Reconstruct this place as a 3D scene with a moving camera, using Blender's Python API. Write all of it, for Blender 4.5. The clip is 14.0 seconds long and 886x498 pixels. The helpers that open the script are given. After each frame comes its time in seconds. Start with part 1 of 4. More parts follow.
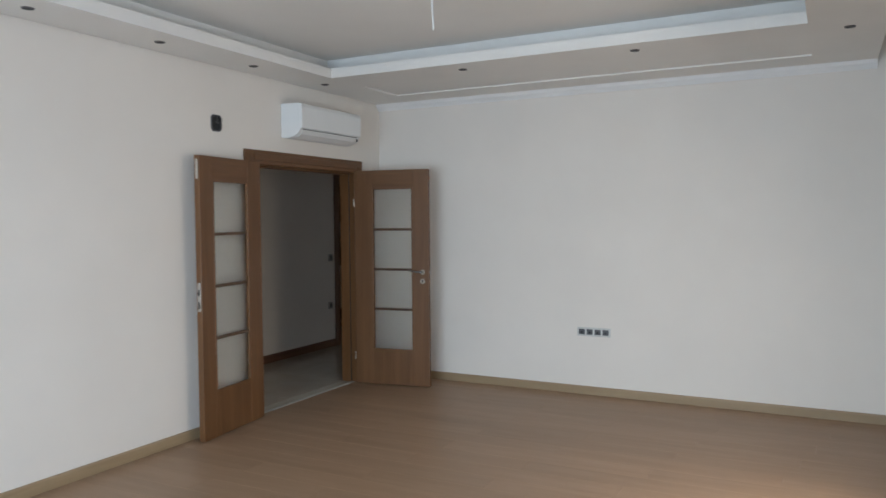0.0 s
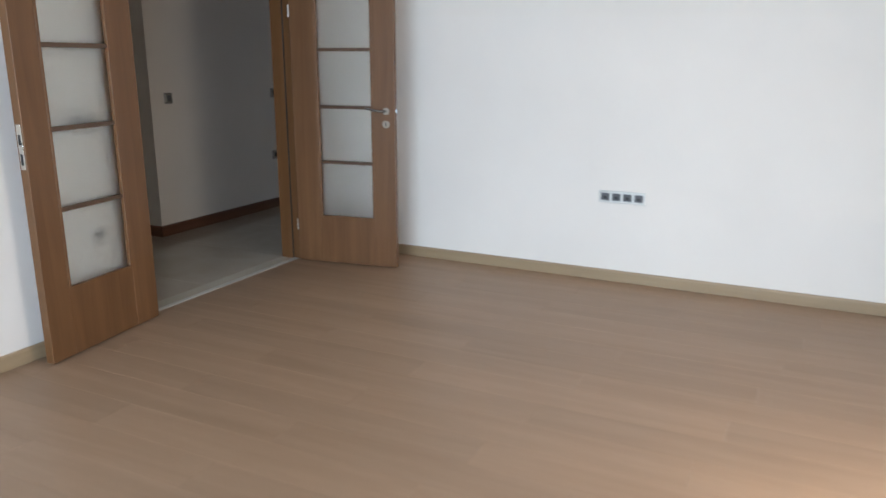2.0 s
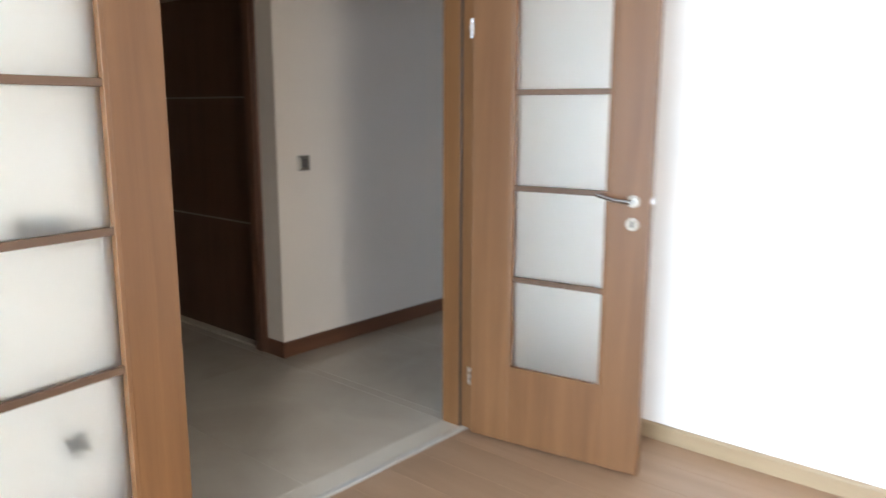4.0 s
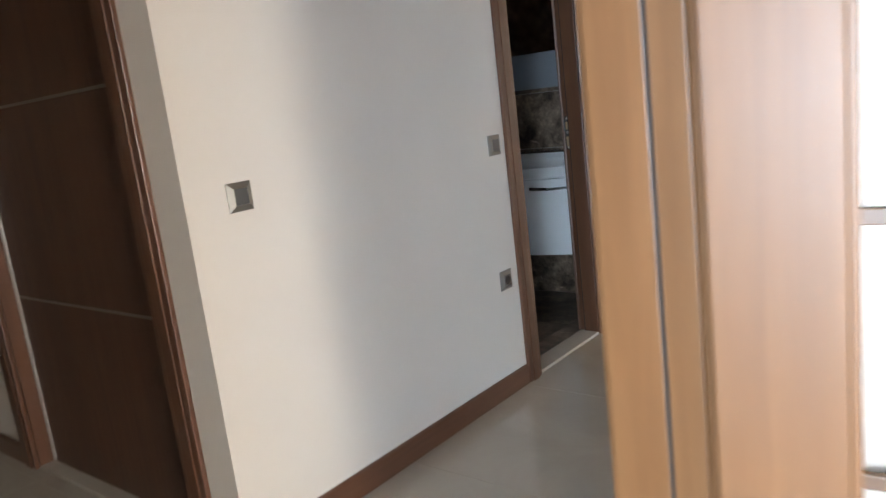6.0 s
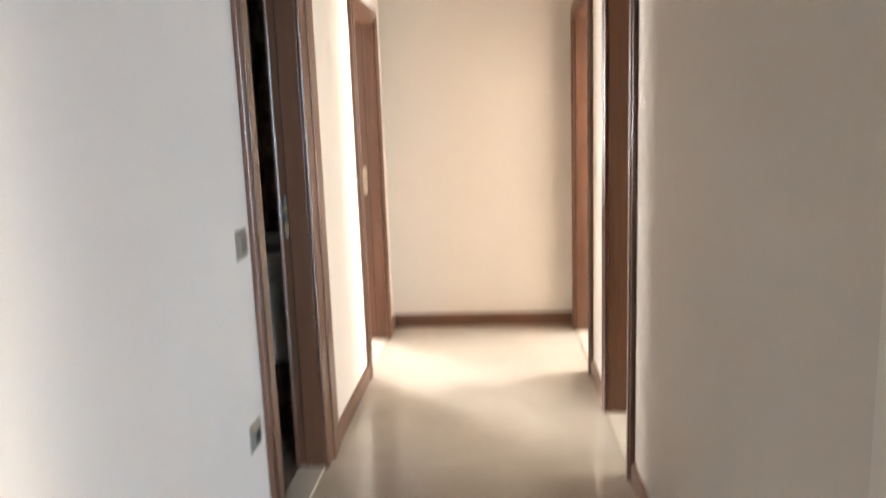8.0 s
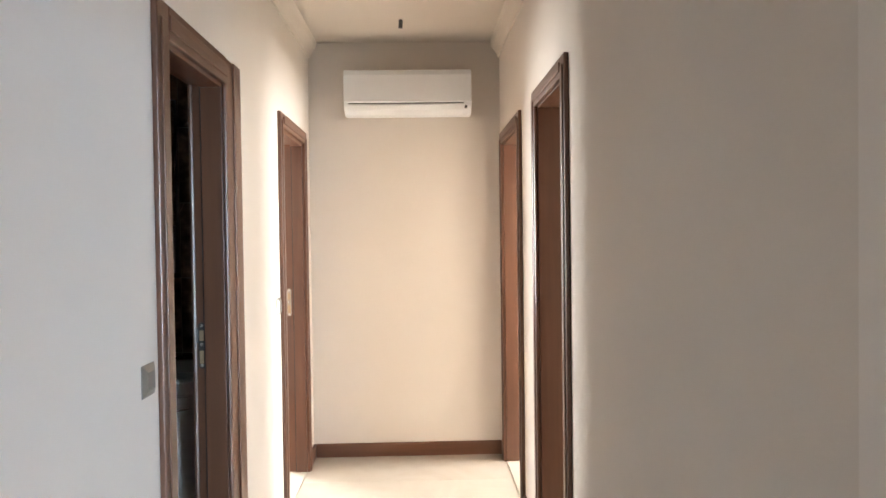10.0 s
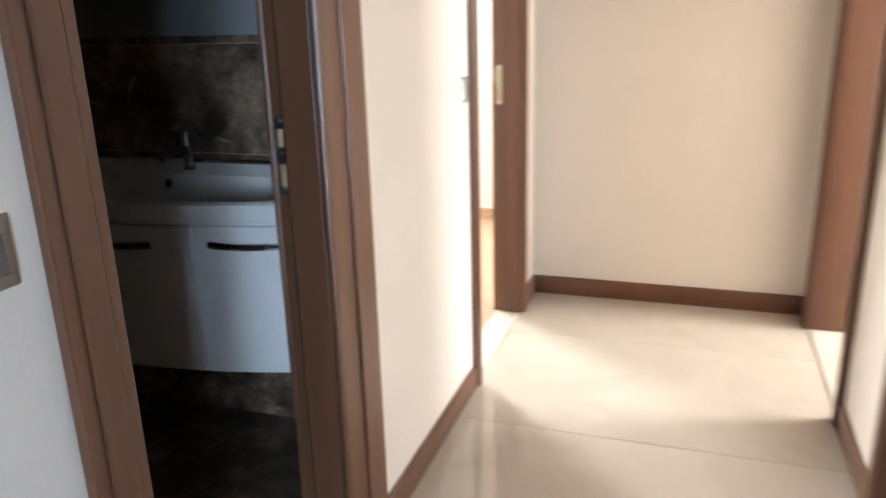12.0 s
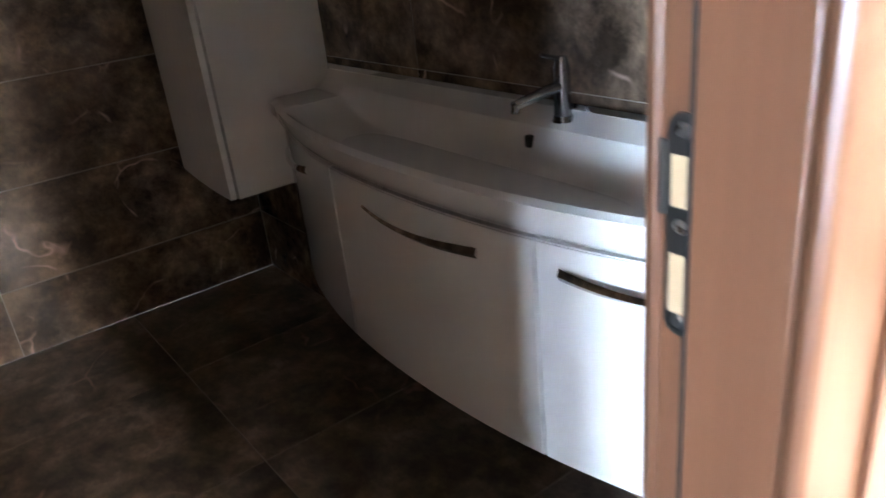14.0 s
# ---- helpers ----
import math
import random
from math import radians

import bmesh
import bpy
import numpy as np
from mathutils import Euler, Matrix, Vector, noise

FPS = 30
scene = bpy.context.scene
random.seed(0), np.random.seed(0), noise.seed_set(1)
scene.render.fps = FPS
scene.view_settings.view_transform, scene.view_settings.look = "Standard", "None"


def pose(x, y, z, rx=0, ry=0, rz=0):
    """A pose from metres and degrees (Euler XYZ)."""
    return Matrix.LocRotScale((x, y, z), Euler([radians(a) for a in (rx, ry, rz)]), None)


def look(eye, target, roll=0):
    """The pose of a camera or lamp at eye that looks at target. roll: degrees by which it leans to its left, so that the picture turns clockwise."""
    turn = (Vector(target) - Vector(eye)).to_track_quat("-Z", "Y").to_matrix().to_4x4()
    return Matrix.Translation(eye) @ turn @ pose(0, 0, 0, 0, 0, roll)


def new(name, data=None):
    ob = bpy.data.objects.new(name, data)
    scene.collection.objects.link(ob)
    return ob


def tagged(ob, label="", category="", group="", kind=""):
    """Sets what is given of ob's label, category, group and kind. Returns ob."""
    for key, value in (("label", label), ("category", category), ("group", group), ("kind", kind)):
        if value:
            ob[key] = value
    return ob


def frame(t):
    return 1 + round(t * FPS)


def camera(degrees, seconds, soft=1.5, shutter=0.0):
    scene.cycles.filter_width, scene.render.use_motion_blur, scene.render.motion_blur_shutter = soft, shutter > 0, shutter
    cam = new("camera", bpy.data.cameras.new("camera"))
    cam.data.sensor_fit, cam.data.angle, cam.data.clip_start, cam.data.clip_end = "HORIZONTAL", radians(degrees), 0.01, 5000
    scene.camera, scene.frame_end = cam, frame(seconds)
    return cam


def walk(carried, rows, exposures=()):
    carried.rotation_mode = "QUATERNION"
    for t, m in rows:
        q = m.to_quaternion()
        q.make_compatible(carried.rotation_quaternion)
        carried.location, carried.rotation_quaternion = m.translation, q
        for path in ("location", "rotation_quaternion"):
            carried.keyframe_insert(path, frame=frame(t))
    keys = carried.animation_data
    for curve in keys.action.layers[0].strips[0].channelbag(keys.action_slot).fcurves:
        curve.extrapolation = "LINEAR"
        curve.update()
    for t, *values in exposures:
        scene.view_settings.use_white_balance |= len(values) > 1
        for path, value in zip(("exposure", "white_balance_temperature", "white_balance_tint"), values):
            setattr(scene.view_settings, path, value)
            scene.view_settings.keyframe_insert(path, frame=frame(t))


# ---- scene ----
cam = camera(61.4, 14.0, 1.5, 0.5)
PATH = [
    (0, (4.051, -6.4, 1.569), (3.127, -4.628, 1.487), -0.5),
    (0.5, (3.842, -6.112, 1.568), (3.006, -4.3, 1.431), -1.0),
    (1, (3.684, -5.652, 1.488), (2.915, -3.845, 1.11), -0.0),
    (1.5, (3.459, -5.2, 1.414), (2.684, -3.425, 0.916), 0.7),
    (2, (3.255, -4.708, 1.409), (2.397, -2.969, 0.916), 0.1),
    (2.5, (2.966, -4.23, 1.422), (1.979, -2.554, 0.957), 1.0),
    (3, (2.646, -3.771, 1.432), (1.584, -2.128, 1.016), 0.4),
    (3.5, (2.324, -3.331, 1.415), (1.157, -1.754, 1.028), -0.0),
    (4, (1.963, -2.893, 1.407), (0.67, -1.412, 1.037), 0.1),
    (4.2, (1.836, -2.691, 1.403), (0.46, -1.287, 1.035), 0.1),
    (6.3, (0.152, -1.387, 1.3), (-1.04, 0.165, 0.889), -9.0),
    (6.5, (-0.003, -1.29, 1.306), (-1.111, 0.312, 0.85), -9.2),
    (7, (-0.319, -1.129, 1.34), (-1.092, 0.617, 0.745), -8.2),
    (7.5, (-0.605, -1.023, 1.348), (-0.94, 0.845, 0.717), -5.4),
    (8, (-0.666, -1.011, 1.437), (-0.814, 0.953, 1.092), -2.1),
    (8.2, (-0.67, -1.05, 1.422), (-0.785, 0.94, 1.259), -0.9),
    (10.3, (-0.689, -0.804, 1.476), (-0.625, 1.194, 1.435), -0.9),
    (10.5, (-0.686, -0.649, 1.459), (-0.633, 1.345, 1.311), -0.9),
    (11, (-0.704, -0.281, 1.411), (-0.741, 1.679, 1.012), -0.9),
    (11.5, (-0.698, 0.108, 1.361), (-0.887, 2.021, 0.81), -1.9),
    (12, (-0.68, 0.51, 1.333), (-1.301, 2.319, 0.749), -1.6),
    (12.5, (-0.78, 0.851, 1.312), (-1.762, 2.474, 0.678), -1.0),
    (13, (-0.911, 1.103, 1.288), (-2.151, 2.483, 0.539), -2.1),
    (13.5, (-1.057, 1.383, 1.27), (-2.48, 2.533, 0.462), -3.7),
    (14, (-1.211, 1.47, 1.292), (-2.699, 2.529, 0.476), -6.3),
]
EXPOSURES = [(0.0, -1.3, 7000, 10), (1.0, -0.95, 6800, 10), (2.0, -0.65, 6700, 10), (2.5, -0.5, 6700, 10), (3.0, -0.1, 6650, 10), (4.2, 0.85, 6750, 10),
             (6.3, 1.85, 6750, 10), (8.2, 2.3, 6700, 10), (10.5, 2.25, 6550, 10), (11.0, 2.15, 6600, 10), (11.5, 2.05, 6600, 10), (12.0, 2.05, 6400, 10),
             (12.5, 2.1, 6400, 10), (13.0, 2.6, 6650, 10), (13.5, 3.9, 6350, 10), (14.0, 4.5, 6650, 14)]
walk(cam, [(t, look(e, g, r)) for t, e, g, r in PATH], EXPOSURES)

# ---- light ----
world = bpy.data.worlds.new("world")
scene.world = world
world.use_nodes = True
wn = world.node_tree
sky = wn.nodes.new("ShaderNodeTexSky")
sky.sky_type = "NISHITA"
sky.sun_disc = False
sky.sun_elevation = radians(60)
sky.sun_rotation = radians(95)
wn.links.new(sky.outputs["Color"], wn.nodes["Background"].inputs["Color"])
wn.nodes["Background"].inputs["Strength"].default_value = 0.1
sun = new("sun", bpy.data.lights.new("sun", "SUN"))
sun.data.energy = 3.2
sun.data.angle = radians(20)
sun.data.color = (1.0, 0.97, 0.94)
sun.matrix_world = look((30 * math.sin(radians(95)), 30 * math.cos(radians(95)), 52), (0, 0, 0))


def window_light(name, eye, target, width, height, watts, color, spread_angle=180):
    """Sky light through a window's opening; narrow spread_angle stands in for an unbuilt balcony."""
    ob = new(name, bpy.data.lights.new(name, "AREA"))
    ob.data.shape = "RECTANGLE"
    ob.data.size, ob.data.size_y = width, height
    ob.data.energy, ob.data.color = watts, color
    ob.data.spread = radians(spread_angle)
    ob.matrix_world = look(eye, target)


window_light("window_light_living_south", (2.65, -8.36, 1.25), (2.5, -3.4, 0.0), 3.2, 2.2, 240, (0.58, 0.78, 1.0), 110)
window_light("window_light_living_east", (4.45, -2.42, 1.25), (2.6, -2.42, 0.0), 0.8, 2.2, 52, (1.0, 0.96, 0.91))
window_light("window_light_living_corner", (4.46, -6.95, 1.25), (0, -6.3, 0.9), 1.5, 2.2, 150, (0.55, 0.73, 1.0))
window_light("window_light_west_room", (-3.75, 5.38, 1.55), (-1.6, 3.35, 0.9), 0.8, 1.3, 82, (0.97, 0.98, 1.0))
window_light("window_light_east_room", (2.73, 3.95, 1.55), (0, 3.9, 1.2), 1.0, 1.3, 74, (0.98, 0.97, 0.97))
window_light("window_light_side_room", (2.73, 2.0, 1.55), (0, 2.1, 1.2), 0.9, 1.3, 17, (1.0, 0.95, 0.88))

# ---- materials ----
def material(name, build):
    m = bpy.data.materials.new(name)
    m.use_nodes = True
    nt = m.node_tree
    build(nt, nt.nodes["Principled BSDF"])
    return m


def node(nt, kind, **values):
    n = nt.nodes.new(kind)
    for key, value in values.items():
        n.inputs[key.replace("_", " ")].default_value = value
    return n


def coords(nt, scale, rotation=(0, 0, 0), per_object=False):
    tc = nt.nodes.new("ShaderNodeTexCoord")
    mp = nt.nodes.new("ShaderNodeMapping")
    mp.inputs["Scale"].default_value = scale
    mp.inputs["Rotation"].default_value = rotation
    if per_object:
        info = nt.nodes.new("ShaderNodeObjectInfo")
        mul = nt.nodes.new("ShaderNodeVectorMath")
        mul.operation = "MULTIPLY_ADD"
        comb = nt.nodes.new("ShaderNodeCombineXYZ")
        for axis in ("X", "Y", "Z"):
            nt.links.new(info.outputs["Random"], comb.inputs[axis])
        nt.links.new(comb.outputs[0], mul.inputs[0])
        mul.inputs[1].default_value = (17.0, 29.0, 41.0)
        nt.links.new(tc.outputs["Object"], mul.inputs[2])
        nt.links.new(mul.outputs[0], mp.inputs["Vector"])
    else:
        nt.links.new(tc.outputs["Object"], mp.inputs["Vector"])
    return mp.outputs["Vector"]


def noise_tex(nt, vec, scale, detail=4.0, rough=0.55, distort=0.0):
    n = node(nt, "ShaderNodeTexNoise", Scale=scale, Detail=detail, Roughness=rough, Distortion=distort)
    nt.links.new(vec, n.inputs["Vector"])
    return n.outputs["Fac"]


def ramp(nt, fac, stops):
    r = nt.nodes.new("ShaderNodeValToRGB")
    el = r.color_ramp.elements
    while len(el) < len(stops):
        el.new(0.5)
    for e, (pos, col) in zip(el, stops):
        e.position, e.color = pos, (*col, 1)
    nt.links.new(fac, r.inputs["Fac"])
    return r.outputs["Color"]


def mix(nt, fac, a, b, mode="MIX"):
    m = nt.nodes.new("ShaderNodeMix")
    m.data_type, m.blend_type = "RGBA", mode
    for sock, value in ((m.inputs[0], fac), (m.inputs[6], a), (m.inputs[7], b)):
        if isinstance(value, (int, float)):
            sock.default_value = value
        elif isinstance(value, tuple):
            sock.default_value = (*value, 1)
        else:
            nt.links.new(value, sock)
    return m.outputs[2]


def spread(nt, fac, low, high):
    m = nt.nodes.new("ShaderNodeMapRange")
    m.inputs["To Min"].default_value, m.inputs["To Max"].default_value = low, high
    nt.links.new(fac, m.inputs["Value"])
    return m.outputs[0]


def bump(nt, bsdf, height, strength, distance):
    b = nt.nodes.new("ShaderNodeBump")
    b.inputs["Strength"].default_value, b.inputs["Distance"].default_value = strength, distance
    nt.links.new(height, b.inputs["Height"])
    nt.links.new(b.outputs[0], bsdf.inputs["Normal"])


def paint(name, col, rough=0.75):
    def build(nt, p):
        v = coords(nt, (1, 1, 1))
        big = noise_tex(nt, v, 1.3, 3)
        dark = tuple(c * 0.95 for c in col)
        nt.links.new(ramp(nt, big, [(0.3, dark), (0.7, col)]), p.inputs["Base Color"])
        fine = noise_tex(nt, v, 180, 3, 0.6)
        roll = noise_tex(nt, v, 14, 3)
        nt.links.new(spread(nt, roll, rough - 0.08, rough + 0.08), p.inputs["Roughness"])
        bump(nt, p, mix(nt, 0.3, fine, roll), 0.12, 0.004)
        p.inputs["Specular IOR Level"].default_value = 0.35
    return material(name, build)


def wood(name, light, dark, scale, rough=0.42, per_object=False, coat=0.0):
    """Veneer or board; the grain runs along the axis whose scale is small."""
    def build(nt, p):
        v = coords(nt, scale, per_object=per_object)
        broad = noise_tex(nt, v, 0.9, 3, 0.5, 0.6)
        fibre = noise_tex(nt, v, 7.0, 5, 0.65)
        pore = noise_tex(nt, v, 26.0, 2, 0.7)
        col = ramp(nt, broad, [(0.25, dark), (0.5, tuple((a + b) / 2 for a, b in zip(light, dark))), (0.75, light)])
        col = mix(nt, spread(nt, fibre, 0.0, 0.55), col, dark)
        col = mix(nt, spread(nt, pore, 0.0, 0.22), col, tuple(c * 0.55 for c in dark))
        if per_object:
            info = nt.nodes.new("ShaderNodeObjectInfo")
            tone = ramp(nt, info.outputs["Random"], [(0.0, (0.95, 0.95, 0.95)), (1.0, (1.05, 1.045, 1.04))])
            col = mix(nt, 1.0, col, tone, "MULTIPLY")
        nt.links.new(col, p.inputs["Base Color"])
        nt.links.new(spread(nt, fibre, rough - 0.06, rough + 0.1), p.inputs["Roughness"])
        p.inputs["Coat Weight"].default_value = coat
        p.inputs["Coat Roughness"].default_value = 0.25
        bump(nt, p, pore, 0.12, 0.0015)
    return material(name, build)


def plain(name, col, rough=0.4, metal=0.0, coat=0.0, vary=0.04):
    def build(nt, p):
        v = coords(nt, (1, 1, 1))
        n = noise_tex(nt, v, 9, 4)
        nt.links.new(ramp(nt, n, [(0.3, tuple(c * (1 - vary) for c in col)), (0.7, col)]), p.inputs["Base Color"])
        nt.links.new(spread(nt, noise_tex(nt, v, 40, 3), max(0.02, rough - 0.05), rough + 0.05), p.inputs["Roughness"])
        p.inputs["Metallic"].default_value = metal
        p.inputs["Coat Weight"].default_value = coat
        p.inputs["Coat Roughness"].default_value = 0.05
    return material(name, build)


def porcelain(name, a, b, rough):
    def build(nt, p):
        v = coords(nt, (1, 1, 1), per_object=True)
        cloud = noise_tex(nt, v, 2.2, 5, 0.6, 0.8)
        speck = noise_tex(nt, v, 60, 3, 0.6)
        col = ramp(nt, cloud, [(0.3, a), (0.7, b)])
        col = mix(nt, spread(nt, speck, 0.0, 0.12), col, tuple(c * 0.8 for c in a))
        nt.links.new(col, p.inputs["Base Color"])
        nt.links.new(spread(nt, noise_tex(nt, v, 5, 4), rough, rough + 0.045), p.inputs["Roughness"])
        p.inputs["Specular IOR Level"].default_value = 0.6
    return material(name, build)


def marble(name, base, cloud_col, vein, rough):
    def build(nt, p):
        v = coords(nt, (1, 1, 1), per_object=True)
        cloud = noise_tex(nt, v, 6.0, 8, 0.66, 0.2)
        col = ramp(nt, cloud, [(0.38, base), (0.51, cloud_col), (0.66, tuple(c * 1.9 for c in cloud_col))])
        fleck = ramp(nt, noise_tex(nt, v, 17, 6, 0.68, 0.0), [(0.4, (0.68, 0.68, 0.68)), (0.66, (1.4, 1.37, 1.33))])
        col = mix(nt, 1.0, col, fleck, "MULTIPLY")
        warp = node(nt, "ShaderNodeTexNoise", Scale=2.0, Detail=4.0)
        nt.links.new(v, warp.inputs["Vector"])
        add = nt.nodes.new("ShaderNodeVectorMath")
        add.operation = "MULTIPLY_ADD"
        nt.links.new(warp.outputs["Color"], add.inputs[0])
        add.inputs[1].default_value = (0.5, 0.5, 0.5)
        nt.links.new(v, add.inputs[2])
        vor = node(nt, "ShaderNodeTexVoronoi", Scale=2.6)
        vor.feature = "DISTANCE_TO_EDGE"
        nt.links.new(add.outputs[0], vor.inputs["Vector"])
        line = ramp(nt, vor.outputs["Distance"], [(0.0, (1, 1, 1)), (0.017, (0, 0, 0))])
        gap = ramp(nt, noise_tex(nt, v, 4.5, 3), [(0.53, (0, 0, 0)), (0.64, (1, 1, 1))])
        fac = mix(nt, 1.0, line, gap, "MULTIPLY")
        nt.links.new(mix(nt, fac, col, vein), p.inputs["Base Color"])
        nt.links.new(spread(nt, cloud, rough, rough + 0.12), p.inputs["Roughness"])
    return material(name, build)


def glass(name, rough, col=(1, 1, 1)):
    def build(nt, p):
        p.inputs["Base Color"].default_value = (*col, 1)
        p.inputs["Transmission Weight"].default_value = 1.0
        p.inputs["Roughness"].default_value = rough
        p.inputs["IOR"].default_value = 1.45
    return material(name, build)


WALL = paint("wall_paint", (0.815, 0.76, 0.70))
# hall paints are darker than the living room's, to bounce less light
WALL_HALL = paint("beige_wall_paint", (0.73, 0.665, 0.59))
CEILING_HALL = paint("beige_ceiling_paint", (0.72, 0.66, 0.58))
CEILING = paint("ceiling_paint", (0.82, 0.80, 0.77))
WHITE = paint("white_trim_paint", (0.84, 0.83, 0.82), 0.5)
OAK_LIGHT = (0.215, 0.098, 0.037)
OAK_DARK = (0.125, 0.051, 0.016)
VENEER = wood("door_veneer_upright", OAK_LIGHT, OAK_DARK, (22, 22, 1.3), 0.4)
VENEER_FLAT = wood("door_veneer_level", OAK_LIGHT, OAK_DARK, (1.3, 1.3, 22), 0.4)
TRIM_UP = wood("brown_trim_upright", (0.195, 0.086, 0.046), (0.1, 0.041, 0.0215), (22, 22, 1.2), 0.33, coat=0.15)
TRIM_X = wood("brown_trim_level_x", (0.195, 0.086, 0.046), (0.1, 0.041, 0.0215), (1.2, 22, 22), 0.33, coat=0.15)
TRIM_Y = wood("brown_trim_level_y", (0.195, 0.086, 0.046), (0.1, 0.041, 0.0215), (22, 1.2, 22), 0.33, coat=0.15)
BAR = wood("glazing_bar_veneer", (0.155, 0.084, 0.047), (0.092, 0.048, 0.026), (1.3, 1.3, 22), 0.4)
FRAME_UP = wood("oak_frame_upright", OAK_LIGHT, OAK_DARK, (22, 22, 1.2), 0.4)
FRAME_Y = wood("oak_frame_level", OAK_LIGHT, OAK_DARK, (22, 1.2, 22), 0.4)
DARK_DOOR = wood("dark_door_veneer", (0.13, 0.058, 0.03), (0.075, 0.032, 0.018), (20, 20, 1.2), 0.42)
LAMINATE = wood("oak_laminate", (0.395, 0.258, 0.168), (0.30, 0.188, 0.116), (1.1, 14, 14), 0.4, True)
SKIRT_OAK = wood("oak_skirting", (0.4, 0.29, 0.175), (0.31, 0.212, 0.122), (1.5, 1.5, 22), 0.45)
TILE = porcelain("cream_porcelain", (0.44, 0.385, 0.318), (0.51, 0.455, 0.385), 0.03)
GROUT = plain("cream_grout", (0.46, 0.405, 0.335), 0.8)
STONE_SILL = porcelain("stone_sill", (0.50, 0.45, 0.38), (0.58, 0.53, 0.45), 0.2)
MARBLE_WALL = marble("dark_marble_wall", (0.062, 0.044, 0.033), (0.185, 0.135, 0.098), (0.72, 0.5, 0.41), 0.14)
MARBLE_FLOOR = marble("dark_marble_floor", (0.085, 0.066, 0.054), (0.18, 0.138, 0.108), (0.42, 0.27, 0.22), 0.26)
GROUT_DARK = plain("pale_grout", (0.40, 0.36, 0.31), 0.8)
GROUT_FLOOR = plain("brown_grout", (0.3, 0.265, 0.23), 0.8)
# white mirror panel taken down to grey, its weak light put into the colour
DIMMED_LACQUER = plain("dimmed_lacquer", (0.24, 0.25, 0.27), 0.3)
GLOSS_WHITE = plain("white_lacquer", (0.82, 0.82, 0.82), 0.14, coat=0.6, vary=0.02)
CERAMIC = plain("white_ceramic", (0.84, 0.84, 0.83), 0.08, coat=0.5, vary=0.02)
PLASTIC_WHITE = plain("white_plastic", (0.80, 0.81, 0.81), 0.3, vary=0.02)
PLASTIC_GREY = plain("grey_plastic", (0.1, 0.095, 0.09), 0.32)
# chrome with the dark surroundings it mirrors put into its colour
DIMMED_CHROME = plain("dimmed_chrome", (0.36, 0.36, 0.37), 0.12, 1.0, vary=0.1)
CHROME = plain("chrome", (0.75, 0.75, 0.76), 0.08, 1.0, vary=0.05)
BRUSHED = plain("brushed_metal", (0.33, 0.31, 0.275), 0.52, 0.8, vary=0.08)
NICKEL = plain("champagne_nickel", (0.40, 0.35, 0.29), 0.33, 1.0, vary=0.15)
SATIN = plain("satin_nickel", (0.62, 0.60, 0.56), 0.28, 1.0, vary=0.06)
SILVER = plain("silver_plastic", (0.58, 0.57, 0.54), 0.35, 0.4)
SLATE = plain("anthracite_plastic", (0.085, 0.085, 0.09), 0.4)
BLACK = plain("black_hollow", (0.012, 0.012, 0.013), 0.6)
BRASS = plain("pale_raw_wood", (0.44, 0.31, 0.185), 0.6)
IRON = plain("dark_bronze", (0.09, 0.085, 0.08), 0.35, 0.9)
FROSTED = glass("frosted_glass", 0.5, (0.955, 0.965, 0.945))
CLEAR = glass("window_glass", 0.0)
MIRROR = plain("mirror_silver", (0.9, 0.9, 0.9), 0.05, 1.0, vary=0.0)


# ---- building helpers ----
def box(bm, x0, x1, y0, y1, z0, z1, bevel=0.0, segments=2):
    made = bmesh.ops.create_cube(bm, size=1.0, matrix=Matrix.LocRotScale(
        ((x0 + x1) / 2, (y0 + y1) / 2, (z0 + z1) / 2), None, (x1 - x0, y1 - y0, z1 - z0)))
    if bevel:
        edges = {e for v in made["verts"] for e in v.link_edges}
        bmesh.ops.bevel(bm, geom=list(edges), offset=bevel, segments=segments, affect="EDGES", profile=0.5)


def boxes(*sizes, bevel=0.0):
    bm = bmesh.new()
    for s in sizes:
        box(bm, *s, bevel=bevel)
    return bm


def rod(bm, a, b, radius, sides=16, radius_b=None):
    a, b = Vector(a), Vector(b)
    turn = (b - a).to_track_quat("Z", "Y").to_matrix().to_4x4()
    bmesh.ops.create_cone(bm, cap_ends=True, segments=sides, radius1=radius,
                          radius2=radius if radius_b is None else radius_b, depth=(b - a).length,
                          matrix=Matrix.Translation((a + b) / 2) @ turn)


def extrude_profile(points, axis, lo, hi):
    """A closed profile swept straight along x, y or z."""
    bm = bmesh.new()
    def put(u, v, w):
        return {"x": (w, u, v), "y": (u, w, v), "z": (u, v, w)}[axis]
    a = [bm.verts.new(put(u, v, lo)) for u, v in points]
    b = [bm.verts.new(put(u, v, hi)) for u, v in points]
    n = len(points)
    for i in range(n):
        bm.faces.new((a[i], a[(i + 1) % n], b[(i + 1) % n], b[i]))
    bm.faces.new(a)
    bm.faces.new(b)
    bmesh.ops.recalc_face_normals(bm, faces=bm.faces)
    return bm


def link(name, bm, mat, smooth=False):
    me = bpy.data.meshes.new(name)
    if smooth:
        for f in bm.faces:
            f.smooth = True
        for e in bm.edges:
            if len(e.link_faces) == 2 and e.calc_face_angle() > radians(35):
                e.smooth = False
    bm.to_mesh(me)
    bm.free()
    me.materials.append(mat)
    return new(name, me)


def part(name, bm, mat, parent, label="", smooth=False):
    ob = link(name, bm, mat, smooth)
    ob.parent = parent
    return tagged(ob, label)


def structure(name, bm, mat, label, category):
    return tagged(link(name, bm, mat), label, category, kind="structure")


